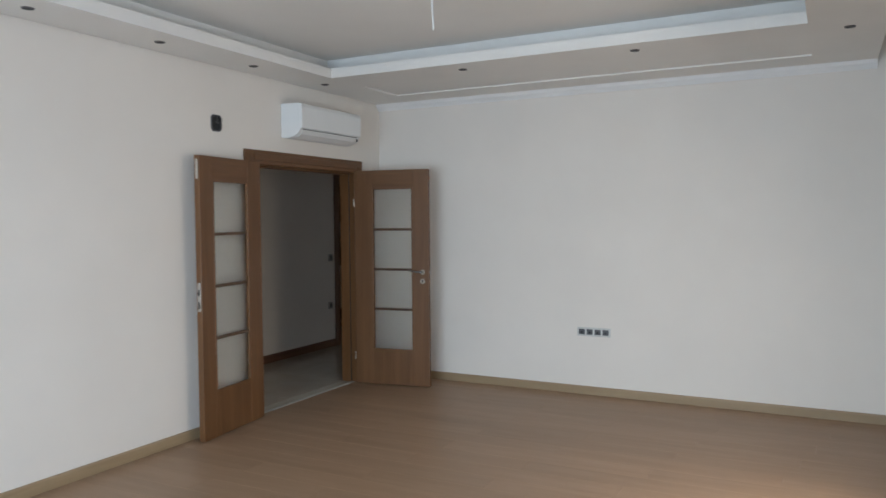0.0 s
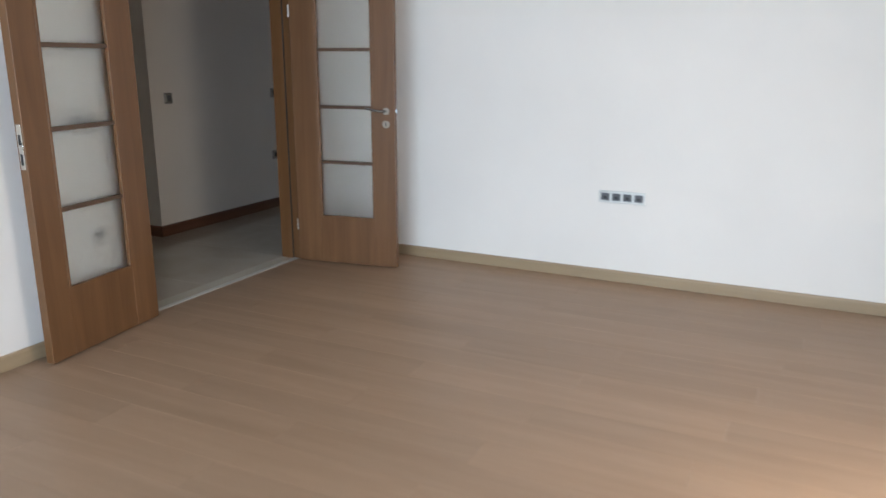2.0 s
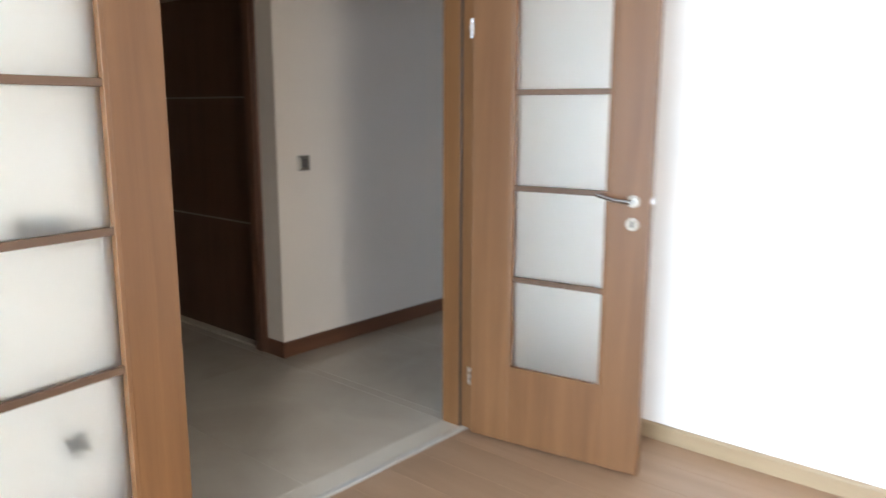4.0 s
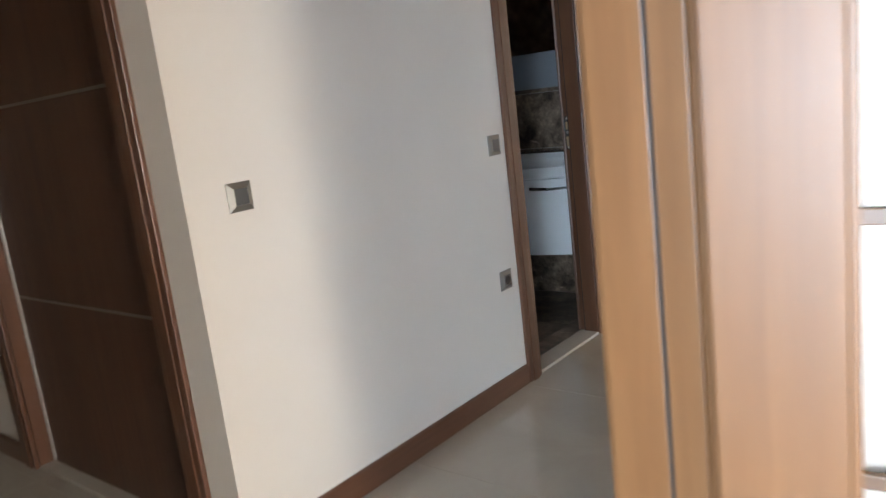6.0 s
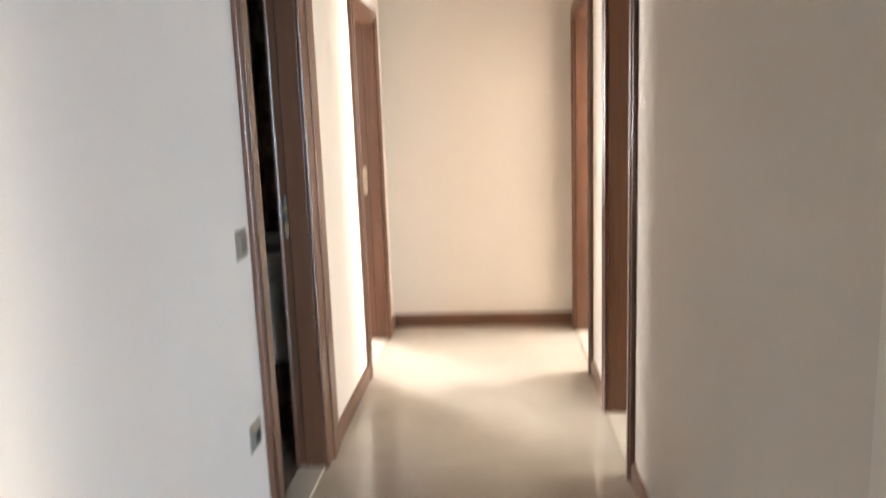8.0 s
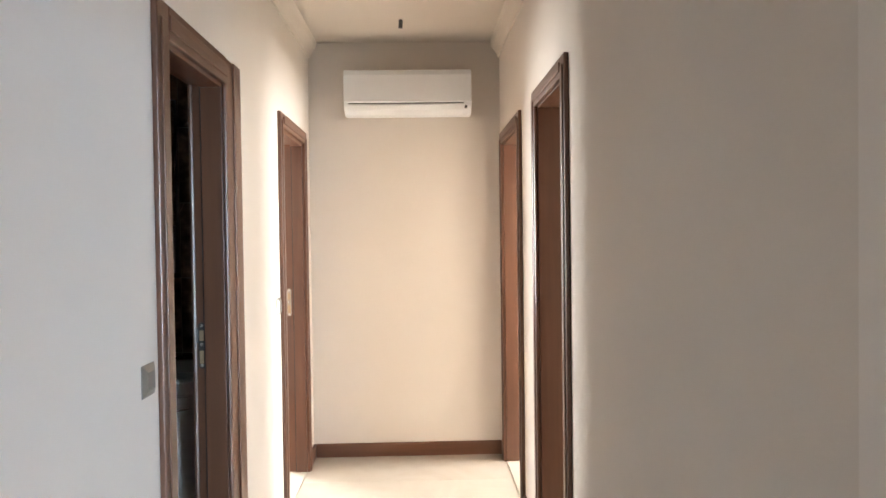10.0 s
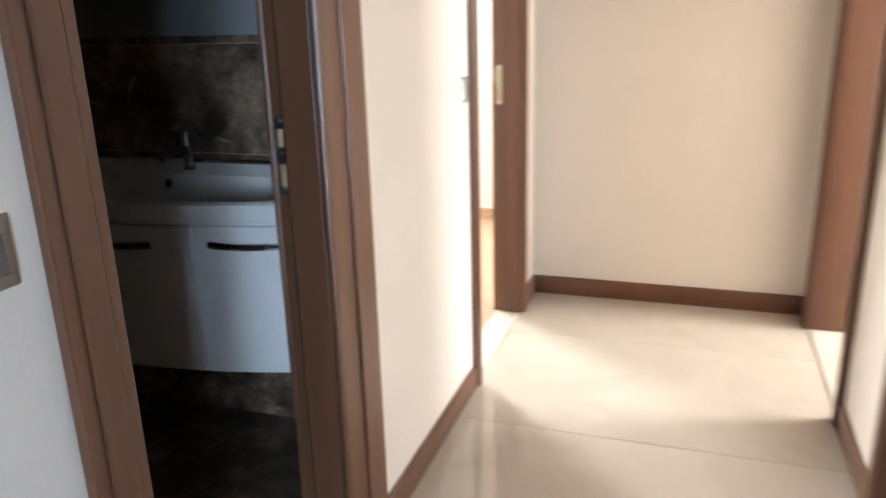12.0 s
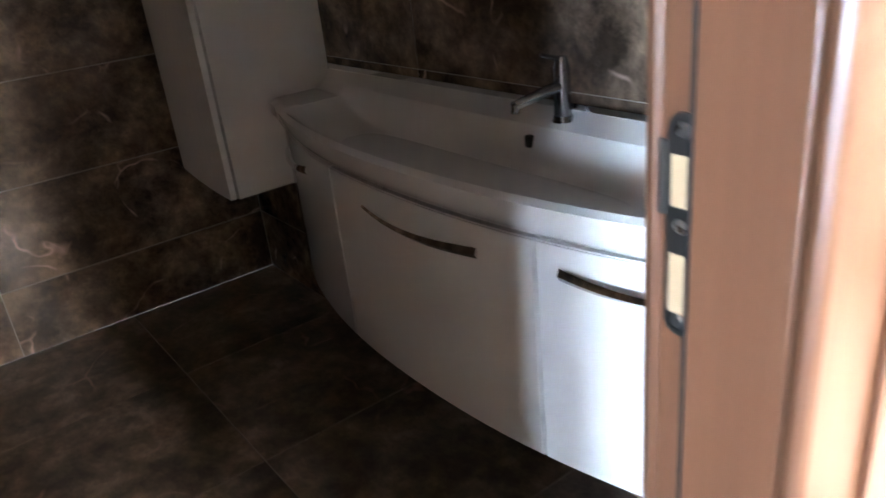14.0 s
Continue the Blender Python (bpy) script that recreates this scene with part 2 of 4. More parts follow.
def thing(name, label, category, group="", kind="", m=None):
    ob = tagged(new(name), label, category, group, kind)
    if m is not None:
        ob.matrix_world = m
    return ob


# ---- the shell ----
H = 2.708
CX0, CX1 = -1.415, -0.155     # the corridor's two faces
CI, CO = CX0 - 0.11, 0.045     # their far sides
RET = -0.405                  # the hall's wall with the closed door
END = 4.05
BW, BN = -4.02, 2.57          # the bathroom's far and mirror walls
EAST = 4.47
LV = (-1.872, -0.433)         # openings along y
BT = (1.243, 1.912)
WR = (3.014, 3.762)
ER = (3.058, 3.882)
SR = (1.815, 2.481)
HD = (-2.86, -1.654)          # the hall door's opening along x
TOP = 2.055
HX, HB = -6.2, -5.2           # the hall's far side and back, unseen, set far off to weaken bounced light

structure("wall_living_door_side", boxes((CX1, 0, -8.4, LV[0], 0, 3), (CX1, 0, LV[0], LV[1], 2.03, 3), (CX1, 0, LV[1], 0.0, 0, 3)),
          WALL, "cream painted wall round the double doorway", "wall")
structure("wall_living_far", boxes((0, EAST + 0.25, 0, 0.2, 0, 3)), WALL, "long plain cream painted living room wall", "wall")
structure("wall_living_window_side", boxes((EAST, EAST + 0.25, -8.4, -7.75, 0, 3), (EAST, EAST + 0.25, -6.15, -2.85, 0, 3), (EAST, EAST + 0.25, -2.0, 0, 0, 3),
          (EAST, EAST + 0.25, -7.75, -6.15, 2.38, 3), (EAST, EAST + 0.25, -7.75, -6.15, 0, 0.08),
          (EAST, EAST + 0.25, -2.85, -2.0, 2.38, 3), (EAST, EAST + 0.25, -2.85, -2.0, 0, 0.08)), WALL,
          "cream painted wall with a balcony window", "wall")
structure("wall_living_back", boxes((CX1, 1.0, -8.65, -8.4, 0, 3), (4.3, EAST + 0.25, -8.65, -8.4, 0, 3), (1.0, 4.3, -8.65, -8.4, 2.38, 3), (1.0, 4.3, -8.65, -8.4, 0, 0.08)), WALL,
          "cream painted wall with a wide window", "wall")
structure("wall_corridor_east", boxes((CX1, CO, 0.2, SR[0], 0, 2.9), (CX1, CO, SR[0], SR[1], TOP, 2.9), (CX1, CO, SR[1], ER[0], 0, 2.9),
          (CX1, CO, ER[0], ER[1], TOP, 2.9), (CX1, CO, ER[1], END, 0, 2.9), (CX1, 0, 0.0, 0.2, 0, 2.9)), WALL_HALL,
          "beige painted corridor wall with two doorways", "wall")
structure("wall_corridor_west", boxes((CI, CX0, RET, BT[0], 0, 2.9), (CI, CX0, BT[0], BT[1], TOP, 2.9), (CI, CX0, BT[1], WR[0], 0, 2.9),
          (CI, CX0, WR[0], WR[1], TOP, 2.9), (CI, CX0, WR[1], END, 0, 2.9)), WALL_HALL,
          "beige painted corridor wall with switches and two doorways", "wall")
structure("wall_corridor_end", boxes((CI, CO, END, END + 0.15, 0, 2.9)), WALL_HALL, "beige painted wall closing the corridor", "wall")
structure("wall_hall_return", boxes((HD[1], CI, RET, RET + 0.16, 0, 2.9), (HD[0], HD[1], RET, RET + 0.16, 2.09, 2.9), (HX, HD[0], RET, RET + 0.16, 0, 2.9)), WALL_HALL,
          "beige painted hall wall round a closed door", "wall")
structure("wall_hall_back", boxes((HX - 0.15, CX1, HB - 0.15, HB, 0, 2.9)), WALL_HALL, "unseen plain hall wall set far back to bounce less light", "wall")
structure("wall_hall_side", boxes((HX - 0.15, HX, HB, RET + 0.16, 0, 2.9)), WALL_HALL, "unseen plain hall wall set far back to bounce less light", "wall")
structure("ceiling_corridor", boxes((HX - 0.15, CX1, HB - 0.15, END, 2.735, 2.9)), CEILING_HALL, "beige painted corridor ceiling", "ceiling")

# bathroom shell
structure("wall_bath_west", boxes((BW - 0.15, BW - 0.0012, 0.0, BN + 0.14, 0, 2.735)), GROUT_DARK, "bathroom wall of dark marble tiles", "wall")
structure("wall_bath_north", boxes((BW - 0.0012, CI, BN + 0.0012, BN + 0.14, 0, 2.735)), GROUT_DARK, "bathroom wall of dark marble tiles behind the washbasin", "wall")
structure("wall_bath_south", boxes((BW - 0.012, CI, 0.0, 0.15, 0, 2.735)), MARBLE_WALL, "dark marble bathroom wall", "wall")
structure("wall_bath_east_facing", boxes((CI - 0.012, CI - 0.002, 0.15, BT[0] - 0.085, 0, 2.6), (CI - 0.012, CI - 0.002, BT[1] + 0.172, BN, 0, 2.6)), MARBLE_WALL,
          "dark marble facing inside the bathroom door", "wall")
structure("ceiling_bath", boxes((BW, CI, 0.15, BN, 2.6, 2.73)), CEILING, "white bathroom ceiling", "ceiling")

# rooms beyond the corridor's doors
structure("wall_west_room", boxes((-5.3, -5.15, 2.71, 5.55, 0, 2.9), (-5.15, -4.45, 5.4, 5.55, 0, 2.9), (-4.45, -3.05, 5.4, 5.55, 0, 0.85), (-4.45, -3.05, 5.4, 5.55, 2.25, 2.9),
          (-3.05, -1.37, 5.4, 5.55, 0, 2.9), (CI, -1.37, END + 0.15, 5.4, 0, 2.9), (-5.15, BW - 0.15, 2.57, 2.71, 0, 2.9)), WALL_HALL,
          "beige painted bedroom walls", "wall")
structure("wall_east_room", boxes((2.75, 2.9, 0.2, 1.1, 0, 2.9), (2.75, 2.9, 1.1, 2.3, 0, 0.9), (2.75, 2.9, 1.1, 2.3, 2.2, 2.9), (2.75, 2.9, 2.3, 3.05, 0, 2.9),
          (2.75, 2.9, 3.05, 4.85, 0, 0.85), (2.75, 2.9, 3.05, 4.85, 2.25, 2.9), (2.75, 2.9, 4.85, 5.55, 0, 2.9), (CO, 2.75, 5.4, 5.55, 0, 2.9),
          (CO, 2.75, 2.66, 2.78, 0, 2.9), (-0.1, CO, END + 0.15, 5.55, 0, 2.9)), WALL_HALL, "beige painted bedroom walls", "wall")
structure("ceiling_west_room", boxes((-5.3, -1.37, 2.71, 5.55, 2.74, 2.9)), CEILING, "white bedroom ceiling", "ceiling")
structure("ceiling_east_room", boxes((CO, 2.9, 0.2, 5.55, 2.74, 2.9)), CEILING, "white bedroom ceiling", "ceiling")
structure("floor_west_room", boxes((-5.15, CI, 2.71, 5.4, -0.12, 0)), LAMINATE, "light oak laminate bedroom floor", "floor")
structure("floor_east_room", boxes((CO, 2.75, 0.2, 5.4, -0.12, 0)), STONE_SILL, "pale bedroom floor", "floor")

# living room ceiling: lowered border with a lip, shallow inset on the far side, raised middle, open curtain slot along the windows
CE = 4.335
IX0, IX1, IY0, IY1 = 0.45, 3.91, -7.0, -1.42
GX0, GX1, GY0, GY1 = 0.42, 3.905, -0.95, -0.40
cb = boxes((-0.3, EAST + 0.25, -8.5, 0.2, 2.89, 3.0),
           (0.016, IX0, -8.4, 0, H, H + 0.03), (IX1, CE, -8.4, 0, H, H + 0.03), (CE - 0.015, CE, -8.4, 0, H + 0.03, 2.89), (IX0, IX1, -8.4, IY0, H, H + 0.03),
           (IX0, IX1, IY1, GY0, H, H + 0.03), (IX0, IX1, GY1, 0, H, H + 0.03), (IX0, IX1, GY0, GY1, H + 0.012, H + 0.03),
           (IX0 - 0.015, IX0, IY0, IY1, H + 0.03, H + 0.076), (IX1, IX1 + 0.015, IY0, IY1, H + 0.03, H + 0.076),
           (IX0, IX1, IY1, IY1 + 0.015, H + 0.03, H + 0.076), (IX0, IX1, IY0 - 0.015, IY0, H + 0.03, H + 0.076),
           (IX0 - 0.17, IX0 - 0.15, -7.2, -1.2, H + 0.03, 2.89), (IX1 + 0.15, IX1 + 0.17, -7.2, -1.2, H + 0.03, 2.89),
           (IX0 - 0.15, IX1 + 0.15, IY1 + 0.15, IY1 + 0.17, H + 0.03, 2.89), (IX0 - 0.15, IX1 + 0.15, IY0 - 0.17, IY0 - 0.15, H + 0.03, 2.89))
structure("ceiling_living", cb, CEILING, "white plaster tray ceiling with a lowered border", "ceiling")

structure("trim_crown", extrude_profile([(0, H), (0, 2.645), (-0.012, 2.645), (-0.02, 2.66), (-0.042, 2.682), (-0.05, 2.70), (-0.055, H)], "x", 0.0, CE), WHITE,
          "white plaster crown moulding along the far wall", "moulding")
for nm, x, s in (("trim_cornice_west", CX0, 1), ("trim_cornice_east", CX1, -1)):
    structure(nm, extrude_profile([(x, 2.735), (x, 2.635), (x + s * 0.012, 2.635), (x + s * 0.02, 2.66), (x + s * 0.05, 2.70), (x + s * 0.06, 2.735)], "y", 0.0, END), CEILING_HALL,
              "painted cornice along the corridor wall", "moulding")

# floors under the laid pieces
floor_living = structure("floor_living", boxes((0, EAST, -8.4, 0, -0.12, -0.0125)), SKIRT_OAK, "light oak laminate plank floor", "floor")
floor_hall = structure("floor_hall", boxes((HX, CX1, HB, RET, -0.12, -0.0012), (CX0, CX1, RET, END, -0.12, -0.0012)), GROUT, "glossy cream porcelain tile floor", "floor")
floor_bath = structure("floor_bath", boxes((BW, CI, 0.15, BN, -0.12, -0.0012)), GROUT_FLOOR, "dark marble tile bathroom floor", "floor")
structure("floor_threshold", boxes((CX1, -0.05, *LV, -0.12, 0.0), bevel=0.002), STONE_SILL, "cream stone threshold in the double doorway", "threshold")
structure("trim_threshold_strip", boxes((-0.05, -0.02, LV[0] + 0.022, LV[1] - 0.022, -0.02, 0.004), bevel=0.002), SILVER, "thin metal strip between laminate and tile", "threshold")
structure("floor_door_laminate", boxes((-0.02, 0.0, LV[0], LV[1], -0.12, -0.001)), LAMINATE, "oak laminate edge in the doorway", "threshold")
# threshold and unseen wall added to keep sky light from under the hall door
structure("floor_hall_threshold", boxes((*HD, RET, RET + 0.165, -0.12, 0.012), bevel=0.002), STONE_SILL, "cream stone threshold closing the gap under the hall door", "threshold")
structure("wall_behind_hall_door", boxes((HD[0] - 0.1, HD[1] + 0.1, RET + 0.195, RET + 0.225, -0.1, 2.9)), WALL, "unseen plain wall blocking light behind the closed hall door", "wall")
structure("floor_bath_threshold", boxes((CI, CX0, *BT, -0.12, 0.012), bevel=0.003), STONE_SILL, "cream stone threshold of the bathroom", "threshold")
for nm, a in (("floor_west_threshold", (CI, CX0, *WR)), ("floor_east_threshold", (CX1, CO, *ER)), ("floor_side_threshold", (CX1, CO, *SR))):
    structure(nm, boxes((*a, -0.12, 0.006), bevel=0.002), STONE_SILL, "cream stone threshold of a doorway", "threshold")


# ---- skirting ----
def skirting(name, axis, face, side, lo, hi, height, mat, label):
    """Board against the wall face, on its positive or negative side."""
    t = 0.014 * side
    prof = [(face, 0.001), (face + t, 0.001), (face + t, height - 0.012), (face + t * 0.75, height - 0.003), (face + t * 0.3, height), (face, height)]
    structure(name, extrude_profile(prof, axis, lo, hi), mat, label, "skirting board")


OAK_L = "light oak skirting board"
BROWN_L = "brown wood skirting board"
W1 = 0.059                    # from an opening's edge to its architrave's edge
skirting("baseboard_living_far", "x", 0.0, -1, 0.0, EAST, 0.075, SKIRT_OAK, OAK_L)
skirting("baseboard_living_door_1", "y", 0.0, 1, LV[1] + 0.095, -0.015, 0.075, SKIRT_OAK, OAK_L)
skirting("baseboard_living_door_2", "y", 0.0, 1, -8.4, LV[0] - 0.095, 0.075, SKIRT_OAK, OAK_L)
skirting("baseboard_living_window", "y", EAST, -1, -2.0, -0.015, 0.075, SKIRT_OAK, OAK_L)
skirting("baseboard_corridor_west_1", "y", CX0, 1, RET - 0.014, BT[0] - 0.083, 0.09, TRIM_Y, BROWN_L)
skirting("baseboard_corridor_west_2", "y", CX0, 1, BT[1] + 0.17, WR[0] - W1, 0.09, TRIM_Y, BROWN_L)
skirting("baseboard_corridor_west_3", "y", CX0, 1, WR[1] + W1, END, 0.09, TRIM_Y, BROWN_L)
skirting("baseboard_corridor_east_1", "y", CX1, -1, LV[1] + 0.095, SR[0] - W1, 0.09, TRIM_Y, BROWN_L)
skirting("baseboard_corridor_east_2", "y", CX1, -1, SR[1] + W1, ER[0] - W1, 0.09, TRIM_Y, BROWN_L)
skirting("baseboard_corridor_east_3", "y", CX1, -1, ER[1] + W1, END, 0.09, TRIM_Y, BROWN_L)
skirting("baseboard_corridor_end", "x", END, -1, CX0 + 0.015, CX1 - 0.015, 0.09, TRIM_X, BROWN_L)
skirting("baseboard_hall_return", "x", RET, -1, HD[1] + 0.094, CX0, 0.09, TRIM_X, BROWN_L)
skirting("baseboard_hall_return_2", "x", RET, -1, HX, HD[0] - 0.094, 0.09, TRIM_X, BROWN_L)
skirting("baseboard_west_room", "y", -5.15, 1, 2.71, 5.4, 0.08, SKIRT_OAK, OAK_L)
skirting("baseboard_west_room_2", "x", 5.4, -1, -5.13, -1.52, 0.08, SKIRT_OAK, OAK_L)
skirting("baseboard_east_room", "x", 5.4, -1, CO, 2.75, 0.08, SKIRT_OAK, OAK_L)


# ---- doorways ----
def doorway(name, axis, faces, lo, hi, top, width, up, level, label, stop=None, lap=0.006, far_width=None, far_lap=None, edge=0.004):
    """Lining and architraves of an opening from lo to hi in a wall whose two faces are given; axis is the wall's direction."""
    f0, f1 = sorted(faces)
    root = thing(name, label, "door frame", kind="structure")
    t = 0.022

    def put(u0, u1, w0, w1, z0, z1, bevel=0.0):
        return boxes((w0, w1, u0, u1, z0, z1), bevel=bevel) if axis == "y" else boxes((u0, u1, w0, w1, z0, z1), bevel=bevel)
    inner_lo, inner_hi = lo + t, hi - t
    part("jamb", put(lo, inner_lo, f0, f1, 0.0, top, 0.002), up, root)
    part("jamb", put(inner_hi, hi, f0, f1, 0.0, top, 0.002), up, root)
    part("head_lining", put(inner_lo, inner_hi, f0, f1, top - t, top, 0.002), level, root)
    if stop:
        m0, m1 = f0 + (f1 - f0) * stop[0], f0 + (f1 - f0) * stop[1]
        for a, b in ((inner_lo, inner_lo + 0.012), (inner_hi - 0.012, inner_hi)):
            st = part("door_stop", put(a, b, m0, m1, 0.0, top - t, 0.002), up, root)
            q = (m1, m1 + 0.003) if stop[0] == 0.0 else (m0 - 0.003, m0)
            part("seal", put(a, b, *q, 0.0, top - t), BLACK, st, "dark rubber seal")
        part("door_stop", put(inner_lo + 0.012, inner_hi - 0.012, m0, m1, top - t - 0.012, top - t, 0.002), level, root)
    for face, side in ((f0, -1), (f1, 1)):
        w0, w1 = sorted((face, face + side * 0.018))
        v0, v1 = sorted((face + side * 0.018, face + side * 0.024))
        o_lo, o_hi, o_top = inner_lo - lap - width, inner_hi + lap + (far_width or width), top - t + lap + width
        hi_edge = inner_hi + (far_lap if far_lap is not None and side > 0 else lap)
        for a, b in ((o_lo, inner_lo - lap), (hi_edge, o_hi)):
            p = part("architrave", put(a, b, w0, w1, 0.0, o_top, edge if b == o_hi else 0.004), up, root)
            c = (a + b) / 2
            if b - a > width + 0.01:
                part("raised_band", put(a + width * 0.95, b - 0.004, *sorted((face + side * 0.018, face + side * 0.025)), 0.0, o_top - 0.004, 0.003), up, p)
            else:
                part("raised_band", put(c - width * 0.24, c + width * 0.24, v0, v1, 0.0, o_top - width / 2, 0.004), up, p)
        p = part("architrave_head", put(inner_lo - lap, inner_hi + lap, w0, w1, o_top - width, o_top, 0.004), level, root)
        part("raised_band", put(inner_lo - lap, inner_hi + lap, v0, v1, o_top - width * 0.74, o_top - width * 0.26, 0.004), level, p)
    return root


doorway("door_frame_living", "y", (CX1, 0.0), *LV, 2.03, 0.11, FRAME_UP, FRAME_Y, "brown oak frame of the open double doorway", (0.0, 0.62))
doorway("door_frame_bath", "y", (CI, CX0), *BT, TOP, 0.1, TRIM_UP, TRIM_Y, "brown wood frame of the bathroom doorway", (0.3, 1.0), 0.001, 0.187, -0.0115, 0.008)
doorway("door_frame_west_room", "y", (CI, CX0), *WR, TOP, 0.075, TRIM_UP, TRIM_Y, "brown wood frame of an open bedroom doorway", (0.42, 1.0))
doorway("door_frame_east_room", "y", (CX1, CO), *ER, TOP, 0.075, TRIM_UP, TRIM_Y, "brown wood frame of an open bedroom doorway")
doorway("door_frame_side_room", "y", (CX1, CO), *SR, TOP, 0.075, TRIM_UP, TRIM_Y, "brown wood frame of a narrow open doorway")
doorway("door_frame_hall", "x", (RET, RET + 0.16), *HD, 2.09, 0.11, TRIM_UP, TRIM_X, "brown wood frame of the closed hall door")


# ---- doors ----
def glazed_leaf(name, width, m, label, glass_lo, glass_hi, handle):
    """Leaf from its hinge edge along +x; its seen face is y = 0 and it is 0.045 thick towards +y."""
    leaf = thing(name, label, "door", m=m)
    z0, z1, t = 0.008, 2.025, 0.045
    g0, g1 = 0.345, 1.845
    part("hinge_stile", boxes((0, glass_lo, 0, t, z0, z1), bevel=0.003), VENEER, leaf)
    part("lock_stile", boxes((glass_hi, width, 0, t, z0, z1), bevel=0.003), VENEER, leaf)
    part("bottom_rail", boxes((glass_lo, glass_hi, 0.001, t - 0.001, z0, g0), bevel=0.002), VENEER, leaf)
    part("top_rail", boxes((glass_lo, glass_hi, 0.001, t - 0.001, g1, z1), bevel=0.002), VENEER_FLAT, leaf)
    step = (g1 - g0) / 4
    for i in range(4):
        part("glass_pane", boxes((glass_lo, glass_hi, t / 2 - 0.003, t / 2 + 0.003, g0 + i * step, g0 + (i + 1) * step)), FROSTED, leaf, "frosted glass pane")
    for i in (1, 2, 3):
        z = g0 + i * step
        part("glazing_bar", boxes((glass_lo, glass_hi, 0.004, t / 2 - 0.0035, z - 0.011, z + 0.011), (glass_lo, glass_hi, t / 2 + 0.0035, t - 0.004, z - 0.011, z + 0.011), bevel=0.002), BAR, leaf)
    for a, b in ((glass_lo, glass_lo + 0.014), (glass_hi - 0.014, glass_hi)):
        part("glazing_bead", boxes((a, b, -0.002, t / 2 - 0.0035, g0, g1), (a, b, t / 2 + 0.0035, t + 0.002, g0, g1), bevel=0.002), VENEER, leaf)
    for z in (0.27, 1.72) if handle else ():
        hb = bmesh.new()
        rod(hb, (-0.006, -0.004, z - 0.038), (-0.006, -0.004, z + 0.038), 0.005, 12)
        part("hinge", hb, SATIN, leaf, "satin metal hinge", True)
    if handle:
        hz, hx = 1.075, width - 0.06
        for side, y in ((-1, 0.0), (1, t)):
            rb = bmesh.new()
            rod(rb, (hx, y, hz), (hx, y + side * 0.009, hz), 0.023, 24)
            rose = part("rose", rb, NICKEL, leaf, "round satin rose", True)
            lb = bmesh.new()
            rod(lb, (hx, y + side * 0.009, hz), (hx, y + side * 0.05, hz), 0.009, 12)
            rod(lb, (hx + 0.004, y + side * 0.046, hz), (hx - 0.06, y + side * 0.05, hz + 0.005), 0.0095, 12, 0.0085)
            rod(lb, (hx - 0.058, y + side * 0.05, hz + 0.005), (hx - 0.125, y + side * 0.046, hz + 0.018), 0.0085, 12, 0.007)
            part("lever", lb, DIMMED_CHROME, rose, smooth=True)
            kb = bmesh.new()
            rod(kb, (hx, y, hz - 0.085), (hx, y + side * 0.007, hz - 0.085), 0.024, 24)
            esc = part("key_rose", kb, NICKEL, leaf, "round key escutcheon", True)
            part("keyhole", boxes((hx - 0.004, hx + 0.004, min(y + side * 0.007, y + side * 0.0085), max(y + side * 0.007, y + side * 0.0085), hz - 0.097, hz - 0.073)), BLACK, esc)
        part("latch", boxes((width, width + 0.012, 0.012, 0.032, hz - 0.012, hz + 0.016), bevel=0.003), CHROME, leaf, "shiny spring latch")
    else:
        strike = part("strike_plate", boxes((width, width + 0.002, 0.01, 0.036, 0.93, 1.13), bevel=0.0008), SATIN, leaf, "satin strike plate")
        for z0b, z1b in ((0.95, 1.0), (1.04, 1.085)):
            part("slot", boxes((width + 0.002, width + 0.003, 0.016, 0.03, z0b, z1b)), BLACK, strike)
        part("flush_bolt", boxes((width, width + 0.003, 0.014, 0.032, 1.86, 2.0), bevel=0.001), SATIN, leaf, "satin flush bolt")
    return leaf


right_turn = math.degrees(math.atan2(0.11, 0.725))
glazed_leaf("door_leaf_active", 0.742, pose(0.03, -0.495, 0, 0, 0, right_turn), "brown oak glazed door leaf standing open", 0.178, 0.588, True)
left_turn = math.degrees(math.atan2(-0.74, 0.10))
left = glazed_leaf("door_leaf_fixed", 0.742, pose(0.056, -1.84, 0, 0, 0, left_turn) @ Matrix.Diagonal((1, -1, 1, 1)), "brown oak glazed door leaf folded open towards the wall", 0.168, 0.6, False)

hall_door = thing("hall_door", "closed dark brown wood door with inlaid strips", "door")
HY = RET + 0.06
part("panel", boxes((HD[0] + 0.025, HD[1] - 0.025, HY, HY + 0.045, 0.008, 2.064), bevel=0.003), DARK_DOOR, hall_door)
for z in (0.735, 1.47):
    part("inlay", boxes((HD[0] + 0.06, HD[1] - 0.06, HY - 0.003, HY + 0.001, z - 0.005, z + 0.005), bevel=0.001), BRUSHED, hall_door, "thin dull metal inlay")
part("edge_strip", boxes((HD[0] + 0.026, HD[0] + 0.05, HY - 0.006, HY - 0.0005, 0.02, 2.05), bevel=0.002), SILVER, hall_door, "pale metal edge strip")


